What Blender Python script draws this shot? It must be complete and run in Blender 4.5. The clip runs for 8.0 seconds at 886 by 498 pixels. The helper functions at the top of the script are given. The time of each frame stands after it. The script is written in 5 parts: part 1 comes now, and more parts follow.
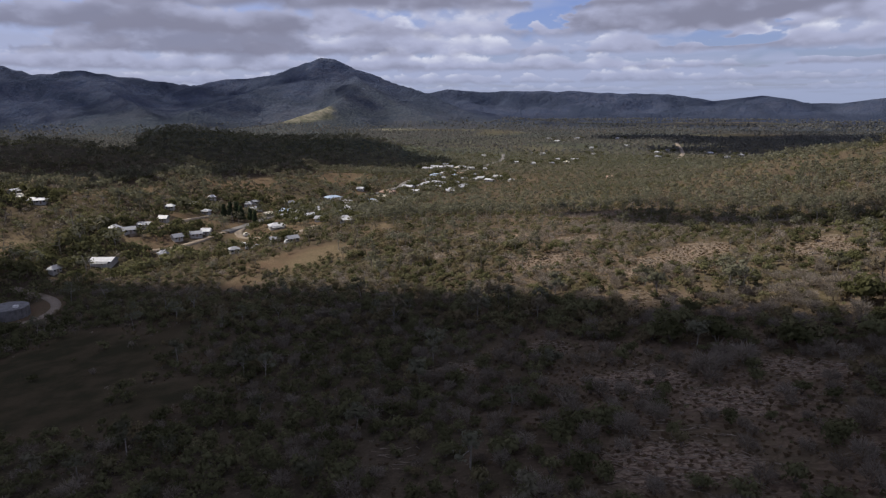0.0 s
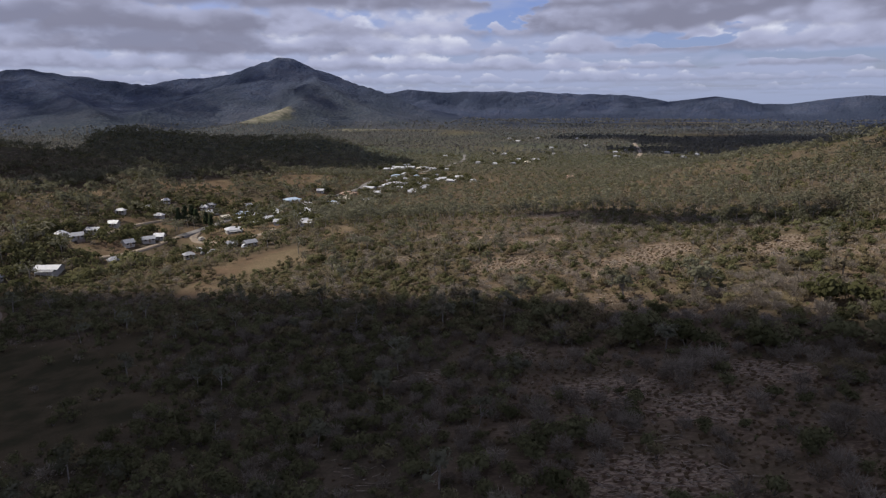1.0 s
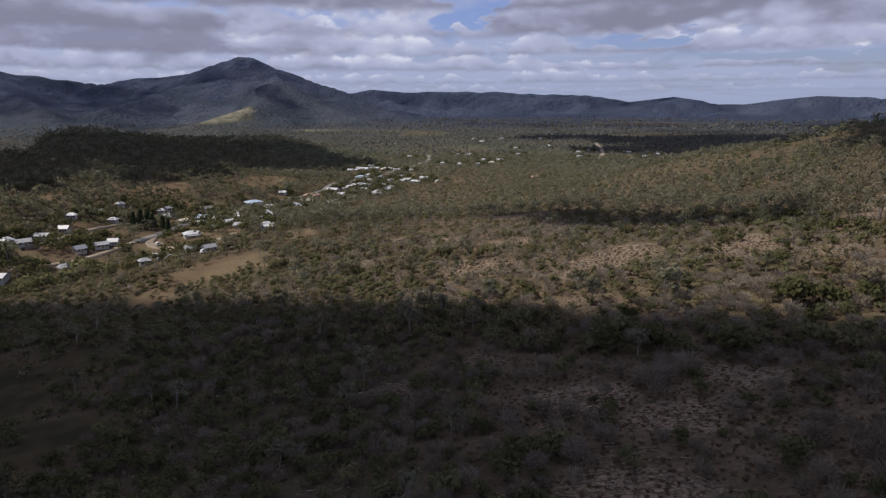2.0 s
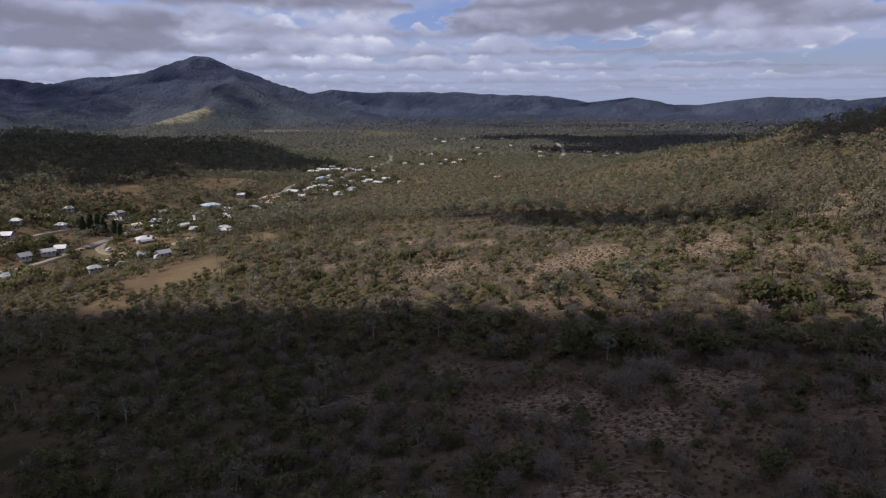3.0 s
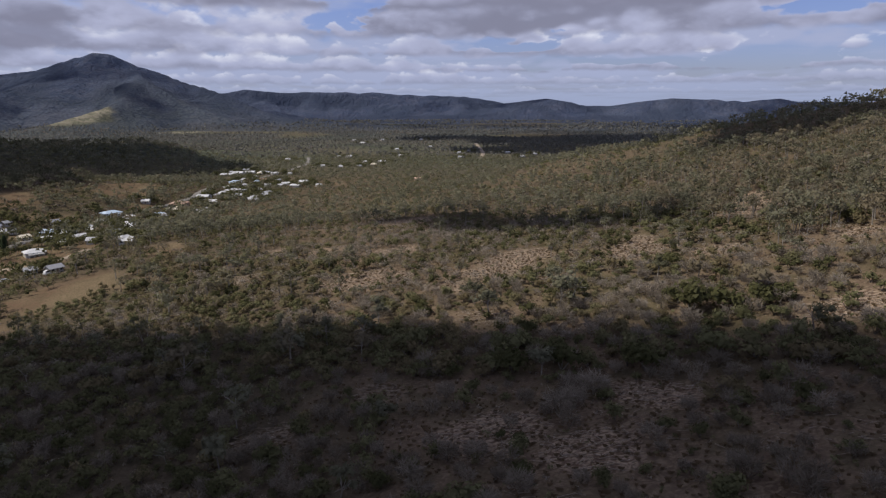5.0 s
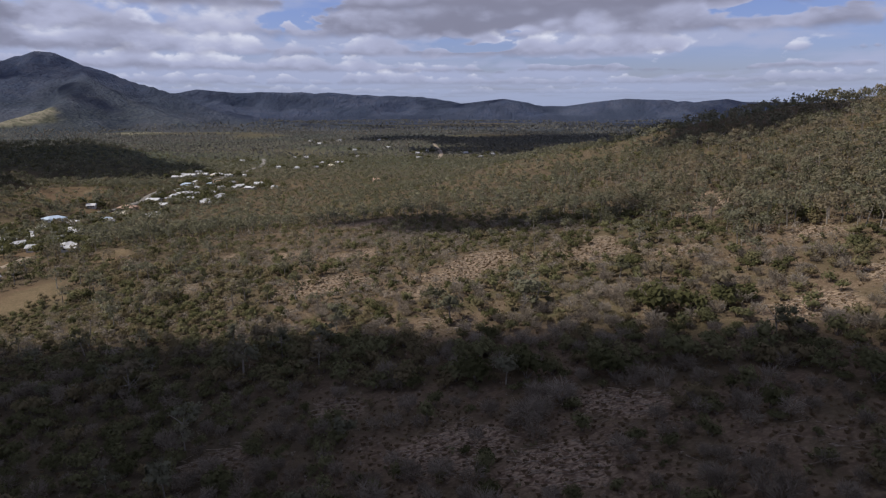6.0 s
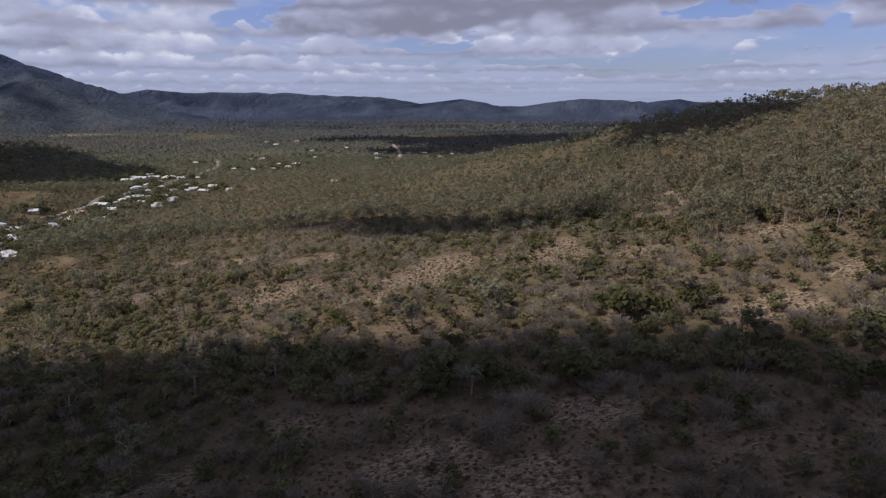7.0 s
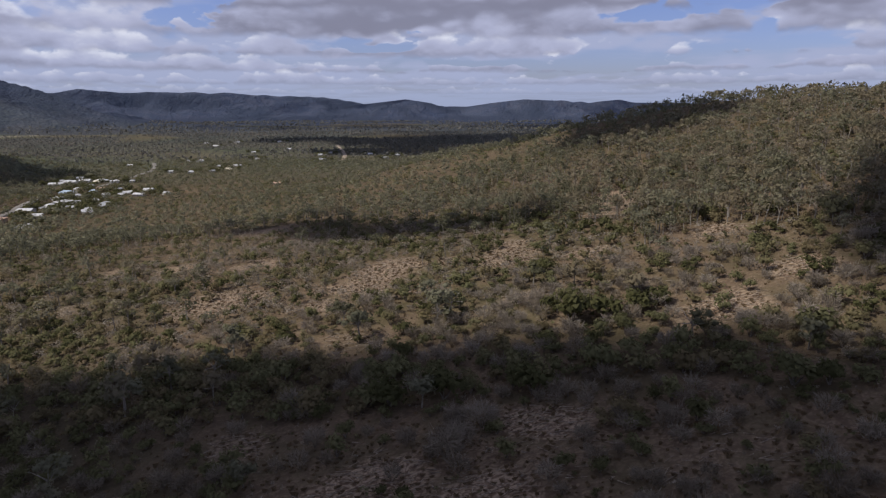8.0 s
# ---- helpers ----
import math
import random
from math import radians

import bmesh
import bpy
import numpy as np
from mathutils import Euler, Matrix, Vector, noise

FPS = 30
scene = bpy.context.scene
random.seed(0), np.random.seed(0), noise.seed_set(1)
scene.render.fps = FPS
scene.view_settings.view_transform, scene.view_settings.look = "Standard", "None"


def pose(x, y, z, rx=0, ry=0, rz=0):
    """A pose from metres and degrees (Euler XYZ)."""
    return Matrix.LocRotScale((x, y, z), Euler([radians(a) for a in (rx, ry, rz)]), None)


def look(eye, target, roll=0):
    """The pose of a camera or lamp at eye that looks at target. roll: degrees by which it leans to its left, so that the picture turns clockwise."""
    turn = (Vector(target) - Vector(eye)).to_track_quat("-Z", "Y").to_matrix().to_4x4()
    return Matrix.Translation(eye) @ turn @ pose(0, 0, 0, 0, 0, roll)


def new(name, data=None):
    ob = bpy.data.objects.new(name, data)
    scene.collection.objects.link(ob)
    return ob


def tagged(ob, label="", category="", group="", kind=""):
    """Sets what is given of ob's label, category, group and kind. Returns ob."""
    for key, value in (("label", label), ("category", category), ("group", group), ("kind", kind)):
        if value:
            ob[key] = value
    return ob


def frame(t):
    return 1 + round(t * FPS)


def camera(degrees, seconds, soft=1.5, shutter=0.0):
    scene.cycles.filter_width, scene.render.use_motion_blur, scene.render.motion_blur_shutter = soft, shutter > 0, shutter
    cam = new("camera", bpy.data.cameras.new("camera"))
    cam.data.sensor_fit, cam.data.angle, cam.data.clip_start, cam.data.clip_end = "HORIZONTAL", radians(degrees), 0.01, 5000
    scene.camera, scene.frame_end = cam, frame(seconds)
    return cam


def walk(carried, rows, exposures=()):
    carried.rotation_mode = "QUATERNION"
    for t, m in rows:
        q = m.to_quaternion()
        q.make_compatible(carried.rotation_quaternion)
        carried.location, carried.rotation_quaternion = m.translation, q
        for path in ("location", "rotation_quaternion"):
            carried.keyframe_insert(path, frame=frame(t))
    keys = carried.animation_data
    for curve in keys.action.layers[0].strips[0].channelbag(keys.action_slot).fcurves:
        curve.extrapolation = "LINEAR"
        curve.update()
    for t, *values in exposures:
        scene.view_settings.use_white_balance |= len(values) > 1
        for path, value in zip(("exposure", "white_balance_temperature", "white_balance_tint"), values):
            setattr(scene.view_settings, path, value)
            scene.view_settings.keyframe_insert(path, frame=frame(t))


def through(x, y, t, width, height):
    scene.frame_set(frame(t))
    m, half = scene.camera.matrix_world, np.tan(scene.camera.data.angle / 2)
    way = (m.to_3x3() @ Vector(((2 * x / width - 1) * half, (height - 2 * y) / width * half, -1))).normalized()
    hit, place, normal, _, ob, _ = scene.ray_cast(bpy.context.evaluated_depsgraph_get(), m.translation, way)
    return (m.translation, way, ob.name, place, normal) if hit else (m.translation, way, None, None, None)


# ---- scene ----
cam = camera(69.5, 8.0, soft=1.3)
EYE = 0.0
# seconds, x, y, z, yaw, pitch, roll
ROWS = [
    (0.0, 0.00, 0.00, 0.00, -0.00, -12.86, 0.36),
    (0.5, -0.23, 2.62, 0.08, -1.61, -12.85, 0.35),
    (1.0, -0.31, 5.33, 0.13, -3.46, -12.86, 0.30),
    (2.5, -0.05, 13.25, 0.22, -8.23, -12.85, 0.24),
    (3.0, 0.23, 15.86, 0.25, -10.01, -12.85, 0.21),
    (3.5, 0.53, 18.58, 0.23, -11.80, -12.83, 0.19),
    (4.0, 1.05, 21.39, 0.16, -13.58, -12.81, 0.16),
    (4.5, 1.61, 24.09, 0.19, -15.35, -12.81, 0.13),
    (6.0, 3.86, 31.75, 0.36, -20.88, -12.80, 0.08),
    (6.5, 4.67, 34.17, 0.48, -22.73, -12.80, 0.14),
    (7.0, 5.52, 36.60, 0.49, -24.53, -12.79, 0.12),
    (7.5, 6.55, 38.91, 0.48, -26.54, -12.78, 0.09),
    (8.0, 7.84, 41.26, 0.51, -29.37, -12.77, 0.09),
]
walk(cam, [(t, pose(x, y, EYE + z, 90 + pitch, roll, yaw)) for t, x, y, z, yaw, pitch, roll in ROWS])

# ---- light: a sun to the left, broken cloud over the whole country ----
SUN_AZ, SUN_EL = -72.0, 50.0   # bearing from straight ahead (left is minus) and height, degrees
SUN_WAY = Vector((math.sin(radians(SUN_AZ)) * math.cos(radians(SUN_EL)), math.cos(radians(SUN_AZ)) * math.cos(radians(SUN_EL)), math.sin(radians(SUN_EL))))
SUN_STRENGTH, SKY_STRENGTH, CLOUD_GLOW = 5.0, 0.09, 1.0
HEAVY_CLOUDS = [(-24, 6.2, 13, 1.9), (-15, 5.0, 7, 0.9), (-4, 8.6, 10, 0.9), (20, 6.9, 11, 1.2), (33, 8.0, 14, 1.1), (58, 7.2, 7, 0.8), (-60, 8, 16, 3), (90, 8, 20, 3)]
BLUE_GAPS = [(9, 6.8, 2.6, 1.6), (47, 6.9, 5, 0.8), (53, 8.2, 4, 0.7), (22, 4.9, 4, 0.5), (30, 3.3, 5, 0.5), (42, 3.6, 9, 0.8), (56, 4.6, 6, 1.1), (24, 5.4, 3, 0.6)]
# rows of heap cloud: height of the base, depth, width of a heap (degrees), how closed the row is
CLOUD_ROWS = [(0.9, 0.6, 1.4, 0.55), (1.7, 0.9, 2.0, 0.70), (2.8, 1.3, 2.8, 0.75), (4.1, 1.8, 3.8, 0.85), (5.7, 2.4, 5.0, 0.90), (7.8, 2.8, 6.5, 0.80)]
WHITE_HEAPS = [(-8, 6.0, 3, 1.3), (3, 5.6, 5, 2.0), (16, 3.2, 4, 0.6), (29, 5.6, 6, 0.7), (46, 4.6, 8, 0.8), (-2, 3.6, 4, 0.6)]

sun_data = bpy.data.lights.new("sun", "SUN")
sun_data.energy, sun_data.angle, sun_data.color = SUN_STRENGTH, radians(0.75), (1.0, 0.935, 0.84)
sun = new("sun", sun_data)
sun.matrix_world = look(SUN_WAY * 1500, (0, 0, 0))


class Nodes:
    """Short hand for building a node tree."""

    def __init__(self, tree):
        self.tree = tree
        tree.nodes.clear()

    def add(self, kind, **values):
        node = self.tree.nodes.new(kind)
        for key, value in values.items():
            setattr(node, key, value)
        return node

    def link(self, a, b):
        self.tree.links.new(a, b)

    def put(self, socket, value):
        if isinstance(value, bpy.types.NodeSocket):
            self.link(value, socket)
        else:
            socket.default_value = value

    def math(self, op, a, b=0.0, c=0.0, clamp=False):
        node = self.add("ShaderNodeMath", operation=op, use_clamp=clamp)
        for s, v in zip(node.inputs, (a, b, c)):
            self.put(s, v)
        return node.outputs[0]

    def vec(self, op, a, b=(0, 0, 0)):
        node = self.add("ShaderNodeVectorMath", operation=op)
        self.put(node.inputs[0], a)
        self.put(node.inputs[3] if op == "SCALE" else node.inputs[1], b)
        return node.outputs[0]

    def step(self, value, lo, hi):
        node = self.add("ShaderNodeMapRange", interpolation_type="SMOOTHSTEP")
        for k, v in ((0, value), (1, lo), (2, hi)):
            self.put(node.inputs[k], v)
        return node.outputs[0]

    def mix(self, fac, a, b, blend="MIX"):
        node = self.add("ShaderNodeMix", data_type="RGBA", blend_type=blend)
        for k, v in ((0, fac), (6, a), (7, b)):
            if isinstance(v, tuple) and len(v) == 3:
                v = (*v, 1)
            self.put(node.inputs[k], v)
        return node.outputs[2]

    def noise(self, vector, scale, detail=4.0, roughness=0.55, warp=0.0):
        node = self.add("ShaderNodeTexNoise")
        self.put(node.inputs["Vector"], vector)
        self.put(node.inputs["Scale"], scale)
        node.inputs["Detail"].default_value, node.inputs["Roughness"].default_value = detail, roughness
        node.inputs["Distortion"].default_value = warp
        return node.outputs[0]


def make_world():
    world = bpy.data.worlds.new("sky")
    scene.world = world
    world.use_nodes = True
    n = Nodes(world.node_tree)
    sky = n.add("ShaderNodeTexSky", sky_type="NISHITA", sun_disc=False, sun_elevation=radians(SUN_EL), sun_rotation=radians(SUN_AZ))
    clear = n.mix(1.0, sky.outputs[0], (SKY_STRENGTH * 0.78, SKY_STRENGTH * 0.80, SKY_STRENGTH * 1.25), "MULTIPLY")
    way = n.add("ShaderNodeTexCoord").outputs["Generated"]
    split = n.add("ShaderNodeSeparateXYZ")
    n.link(way, split.inputs[0])
    up = n.math("MAXIMUM", split.outputs[2], 0.0)
    deck = n.math("DIVIDE", 1.0, n.math("ADD", up, 0.055))
    flat = n.add("ShaderNodeCombineXYZ")
    n.link(n.math("MULTIPLY", split.outputs[0], deck), flat.inputs[0])
    n.link(n.math("MULTIPLY", split.outputs[1], deck), flat.inputs[1])
    n.put(flat.inputs[2], 3.7)
    place = flat.outputs[0]
    # the deck of cloud as one lies under it: thick cores, thin edges, gaps of blue
    body = n.noise(place, 0.34, 6.0, 0.5, 0.3)
    puffs = n.vec("MULTIPLY", way, (12.0, 12.0, 27.0))
    lumps = n.noise(puffs, 1.0, 4.0, 0.55, 0.2)
    lit_side = n.noise(n.vec("ADD", puffs, (-0.22, 0.05, 0.30)), 1.0, 2.0)
    bearing = n.math("MULTIPLY", n.math("ARCTAN2", split.outputs[0], split.outputs[1]), 57.3)
    lift = n.math("MULTIPLY", n.math("ARCSINE", split.outputs[2]), 57.3)
    bearing = n.math("ADD", bearing, n.math("MULTIPLY", n.math("SUBTRACT", lumps, 0.5), 14.0))
    lift = n.math("ADD", lift, n.math("MULTIPLY", n.math("SUBTRACT", lit_side, 0.5), 4.5))

    def masses(rows):
        total = 0.0
        for b0, l0, wide, high in rows:
            u = n.math("POWER", n.math("ABSOLUTE", n.math("DIVIDE", n.math("SUBTRACT", bearing, b0), wide)), 2.0)
            v = n.math("POWER", n.math("ABSOLUTE", n.math("DIVIDE", n.math("SUBTRACT", lift, l0), high)), 2.0)
            total = n.math("ADD", total, n.math("EXPONENT", n.math("MULTIPLY", n.math("ADD", u, v), -1.0)))
        return total

    # bearing, height, half width, half height in degrees
    heavy = masses(HEAVY_CLOUDS)
    gaps = masses(BLUE_GAPS)
    white = masses(WHITE_HEAPS)
    thick = n.math("ADD", n.math("MULTIPLY", body, 0.6), n.math("MULTIPLY", lumps, 0.4))
    thick = n.math("SUBTRACT", n.math("ADD", thick, n.math("MULTIPLY", heavy, 0.15)), n.math("MULTIPLY", gaps, 0.22))
    cover = n.step(thick, 0.33, 0.47)
    relief = n.math("MULTIPLY", n.math("SUBTRACT", lumps, lit_side), 2.8)
    bright = n.math("ADD", n.math("ADD", 0.50, relief), n.math("MULTIPLY", n.math("SUBTRACT", 0.5, body), 1.1))
    bright = n.math("ADD", n.math("SUBTRACT", bright, n.math("MULTIPLY", heavy, 0.42)), n.math("MULTIPLY", white, 0.28))
    # overhead one looks up at the dark bases
    bright = n.math("SUBTRACT", bright, n.math("MULTIPLY", n.step(up, 0.17, 0.5), 0.10))
    dim, pale = n.step(bright, -0.45, 0.5), n.step(bright, 0.45, 1.0)
    cloud = n.mix(pale, n.mix(dim, (0.185, 0.195, 0.270), (0.345, 0.374, 0.548)), (0.635, 0.667, 0.845))
    cloud = n.mix(1.0, cloud, (CLOUD_GLOW, CLOUD_GLOW, CLOUD_GLOW), "MULTIPLY")
    both = n.mix(cover, clear, cloud)

    # towards the horizon: row behind row of heap cloud, each with a level grey base and lit, lumpy tops
    def heaps(across, over):
        at = n.add("ShaderNodeCombineXYZ")
        for socket, value in zip(at.inputs, (across, over)):
            n.put(socket, value)
        bend = n.add("ShaderNodeTexNoise", noise_dimensions="2D")
        n.link(at.outputs[0], bend.inputs["Vector"])
        bend.inputs["Scale"].default_value, bend.inputs["Detail"].default_value = 1.6, 4.0
        cells = n.add("ShaderNodeTexVoronoi", voronoi_dimensions="2D", feature="F1", normalize=True)
        n.link(n.vec("ADD", at.outputs[0], n.vec("SCALE", bend.outputs["Color"], 0.8)), cells.inputs["Vector"])
        for key, value in (("Scale", 1.0), ("Detail", 2.0), ("Roughness", 0.55)):
            cells.inputs[key].default_value = value
        ragged = bend.outputs[0]
        return n.math("ADD", n.math("SUBTRACT", 0.80, n.math("MULTIPLY", cells.outputs["Distance"], 0.85)), n.math("MULTIPLY", n.math("SUBTRACT", ragged, 0.5), 0.75))

    true_bearing = n.math("MULTIPLY", n.math("ARCTAN2", split.outputs[0], split.outputs[1]), 57.3)
    true_lift = n.math("MULTIPLY", n.math("ARCSINE", split.outputs[2]), 57.3)
    veil = n.noise(n.vec("MULTIPLY", place, (0.5, 0.5, 1.0)), 0.9, 6.0, 0.6, 0.4)
    low = n.mix(n.step(n.math("SUBTRACT", veil, n.math("MULTIPLY", gaps, 0.35)), 0.22, 0.55), clear, (0.375, 0.420, 0.610))
    for k, (base, deep, wide, fill) in enumerate(CLOUD_ROWS):
        over = n.math("SUBTRACT", true_lift, base)
        lump = heaps(n.math("ADD", n.math("DIVIDE", true_bearing, wide), 7.3 * k), n.math("DIVIDE", over, wide * 0.55))
        mass = n.noise(n.vec("MULTIPLY", way, (26.0 / wide, 26.0 / wide, 0.0)), 1.0, 1.0, 0.5)
        rise = n.math("DIVIDE", over, deep)
        top = n.math("ADD", n.math("ADD", n.math("MULTIPLY", n.math("SUBTRACT", mass, 0.5), 3.2), fill), n.math("MULTIPLY", n.math("SUBTRACT", lump, 0.5), 1.5))
        top = n.math("SUBTRACT", n.math("ADD", top, n.math("MULTIPLY", heavy, 0.55)), n.math("MULTIPLY", gaps, 1.2))
        there = n.math("MULTIPLY", n.step(n.math("SUBTRACT", top, rise), 0.0, 0.34), n.step(n.math("ADD", rise, n.math("MULTIPLY", n.math("SUBTRACT", lump, 0.5), 0.5)), -0.16, 0.14))
        up_in = n.math("DIVIDE", rise, n.math("MAXIMUM", top, 0.35))
        tone = n.math("ADD", n.math("MULTIPLY", up_in, 0.72), n.math("MULTIPLY", n.math("SUBTRACT", lump, 0.5), 0.95))
        tone = n.math("ADD", n.math("SUBTRACT", tone, n.math("MULTIPLY", heavy, 0.34)), n.math("MULTIPLY", white, 0.30))
        body_of = n.mix(n.step(tone, 0.44, 0.98), n.mix(n.step(tone, -0.15, 0.55), (0.225, 0.232, 0.325), (0.430, 0.455, 0.630)), (0.800, 0.820, 0.930))
        low = n.mix(n.math("MULTIPLY", there, min(0.95, 0.55 + 0.1 * k)), low, body_of)
    both = n.mix(n.step(true_lift, 10.0, 13.0), low, both)
    mist = n.mix(n.math("MULTIPLY", n.step(up, 0.055, 0.0), 0.65), both, (0.31, 0.365, 0.53))
    ground = n.mix(n.step(split.outputs[2], 0.0, -0.03), mist, (0.05, 0.05, 0.045))
    back = n.add("ShaderNodeBackground")
    n.link(ground, back.inputs[0])
    n.link(back.outputs[0], n.add("ShaderNodeOutputWorld").inputs[0])


make_world()

# ---- materials ----
def material(name, build, roughness=0.9):
    m = bpy.data.materials.new(name)
    m.use_nodes = True
    n = Nodes(m.node_tree)
    shader = build(n)
    out = n.add("ShaderNodeOutputMaterial")
    if shader.type == "SHADER":
        n.link(shader, out.inputs[0])
    else:
        bsdf = n.add("ShaderNodeBsdfPrincipled")
        n.link(shader, bsdf.inputs["Base Color"])
        bsdf.inputs["Roughness"].default_value = roughness
        bsdf.inputs["Specular IOR Level"].default_value = 0.2
        n.link(bsdf.outputs[0], out.inputs[0])
    return m


def where(n):
    return n.add("ShaderNodeNewGeometry").outputs["Position"]


def field(n, name):
    return n.add("ShaderNodeAttribute", attribute_name=name).outputs["Fac"]


def leafy(dark, light, dry, through=0.25):
    """Leaves: the hue goes from tree to tree by its tone and from clump to clump by island."""
    def build(n):
        geo = n.add("ShaderNodeNewGeometry")
        tone = field(n, "tone")
        island = geo.outputs["Random Per Island"]
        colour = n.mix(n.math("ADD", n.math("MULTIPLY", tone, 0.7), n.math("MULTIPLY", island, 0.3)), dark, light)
        colour = n.mix(n.math("MULTIPLY", n.step(tone, 0.8, 1.0), 0.8), colour, dry)
        colour = n.mix(n.math("MULTIPLY", n.noise(geo.outputs["Position"], 1.7, 2.0), 0.5), colour, dark)
        a, b, both = n.add("ShaderNodeBsdfDiffuse"), n.add("ShaderNodeBsdfTranslucent"), n.add("ShaderNodeMixShader")
        n.link(colour, a.inputs[0]), n.link(colour, b.inputs[0])
        both.inputs[0].default_value = through
        n.link(a.outputs[0], both.inputs[1]), n.link(b.outputs[0], both.inputs[2])
        return both.outputs[0]
    return build


def speckled(a, b, c, fine=3.0, coarse=0.35):
    def build(n):
        p = where(n)
        colour = n.mix(n.step(n.noise(p, coarse, 5.0), 0.38, 0.62), a, b)
        return n.mix(n.step(n.noise(p, fine, 3.0), 0.48, 0.7), colour, c)
    return build


def ground_look(n):
    p = where(n)
    wide, mid, fine = n.noise(p, 0.012, 6.0), n.noise(p, 0.09, 6.0, 0.6), n.noise(p, 1.1, 5.0, 0.7)
    tufts = n.add("ShaderNodeTexVoronoi")
    bent = n.add("ShaderNodeTexNoise")
    n.link(p, bent.inputs["Vector"])
    bent.inputs["Scale"].default_value = 0.35
    n.link(n.vec("ADD", n.vec("MULTIPLY", p, (0.8, 1.1, 0.6)), n.vec("SCALE", bent.outputs["Color"], 4.0)), tufts.inputs["Vector"])
    tufts.inputs["Scale"].default_value = 1.2
    tuft = tufts.outputs["Distance"]
    grass = n.mix(n.step(mid, 0.36, 0.64), (0.080, 0.063, 0.040), (0.120, 0.090, 0.056))
    earth = n.mix(n.step(fine, 0.35, 0.65), (0.110, 0.073, 0.052), (0.185, 0.137, 0.105))
    green = n.mix(n.step(fine, 0.3, 0.7), (0.048, 0.050, 0.024), (0.088, 0.084, 0.042))
    colour = n.mix(n.step(n.math("ADD", mid, n.math("MULTIPLY", fine, 0.35)), 0.60, 0.80), grass, earth)
    colour = n.mix(n.math("MULTIPLY", n.step(wide, 0.46, 0.64), 0.45), colour, green)
    straw = n.mix(n.step(n.math("ADD", n.math("MULTIPLY", tuft, 0.55), n.math("MULTIPLY", fine, 0.6)), 0.35, 0.75), (0.150, 0.116, 0.076), (0.062, 0.044, 0.030))
    colour = n.mix(n.math("MULTIPLY", n.step(n.math("ADD", n.math("MULTIPLY", mid, 0.6), n.math("MULTIPLY", fine, 0.4)), 0.42, 0.60), 0.75), colour, straw)
    # bared patches of the slope: straw, stones, red earth
    stony = n.mix(n.step(n.math("ADD", n.math("MULTIPLY", tuft, 0.6), n.math("MULTIPLY", fine, 0.7)), 0.45, 0.85), (0.290, 0.222, 0.162), (0.088, 0.058, 0.040))
    colour = n.mix(n.math("MULTIPLY", field(n, "bare"), 0.85), colour, stony)
    # darker mottled ground for the closely wooded parts
    dark_floor = n.mix(n.step(fine, 0.35, 0.65), (0.040, 0.035, 0.024), (0.075, 0.062, 0.044))
    colour = n.mix(n.math("MULTIPLY", field(n, "woodfloor"), 0.62), colour, dark_floor)
    # paddocks and bared hillsides
    open_ground = n.mix(n.step(n.noise(p, 0.035, 5.0), 0.4, 0.62), (0.150, 0.112, 0.072), (0.120, 0.078, 0.054))
    open_ground = n.mix(n.math("MULTIPLY", n.step(fine, 0.40, 0.62), 0.6), open_ground, (0.070, 0.062, 0.034))
    open_ground = n.mix(n.math("MULTIPLY", n.step(mid, 0.50, 0.66), 0.55), open_ground, (0.085, 0.066, 0.042))
    colour = n.mix(field(n, "open"), colour, open_ground)
    pasture = n.mix(n.step(mid, 0.38, 0.62), (0.038, 0.035, 0.021), (0.064, 0.051, 0.032))
    colour = n.mix(field(n, "pasture"), colour, pasture)
    # grown-over hills: a closed canopy seen from afar
    crowns = n.add("ShaderNodeTexVoronoi")
    n.link(p, crowns.inputs["Vector"])
    crowns.inputs["Scale"].default_value = 0.075
    canopy = n.mix(n.step(crowns.outputs["Distance"], 0.1, 0.75), (0.098, 0.102, 0.070), (0.040, 0.045, 0.036))
    canopy = n.mix(n.math("MULTIPLY", n.step(n.noise(p, 0.006, 5.0), 0.45, 0.7), 0.5), canopy, (0.110, 0.098, 0.072))
    colour = n.mix(field(n, "wood"), colour, canopy)
    # far country: gums with blue haze put into their colour, darkened by the gully field
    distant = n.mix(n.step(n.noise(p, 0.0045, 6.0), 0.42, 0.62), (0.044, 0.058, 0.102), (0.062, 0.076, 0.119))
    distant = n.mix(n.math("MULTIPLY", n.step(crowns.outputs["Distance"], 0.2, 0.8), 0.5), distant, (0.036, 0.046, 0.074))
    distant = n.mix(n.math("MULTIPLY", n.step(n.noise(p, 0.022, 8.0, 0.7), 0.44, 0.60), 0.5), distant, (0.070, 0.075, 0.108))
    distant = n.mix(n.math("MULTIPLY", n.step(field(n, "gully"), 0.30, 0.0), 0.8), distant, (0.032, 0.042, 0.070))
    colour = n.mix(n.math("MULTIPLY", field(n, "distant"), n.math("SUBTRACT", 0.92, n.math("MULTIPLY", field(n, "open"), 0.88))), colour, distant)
    pale = n.mix(n.step(n.noise(p, 0.03, 5.0), 0.40, 0.62), (0.200, 0.182, 0.138), (0.115, 0.112, 0.080))
    colour = n.mix(field(n, "cleared"), colour, pale)
    folds = n.add("ShaderNodeBump")
    folds.inputs["Strength"].default_value, folds.inputs["Distance"].default_value = 0.8, 1.0
    n.link(n.math("MULTIPLY", n.math("MULTIPLY", n.noise(p, 0.016, 8.0, 0.65), 42.0), field(n, "distant")), folds.inputs["Height"])
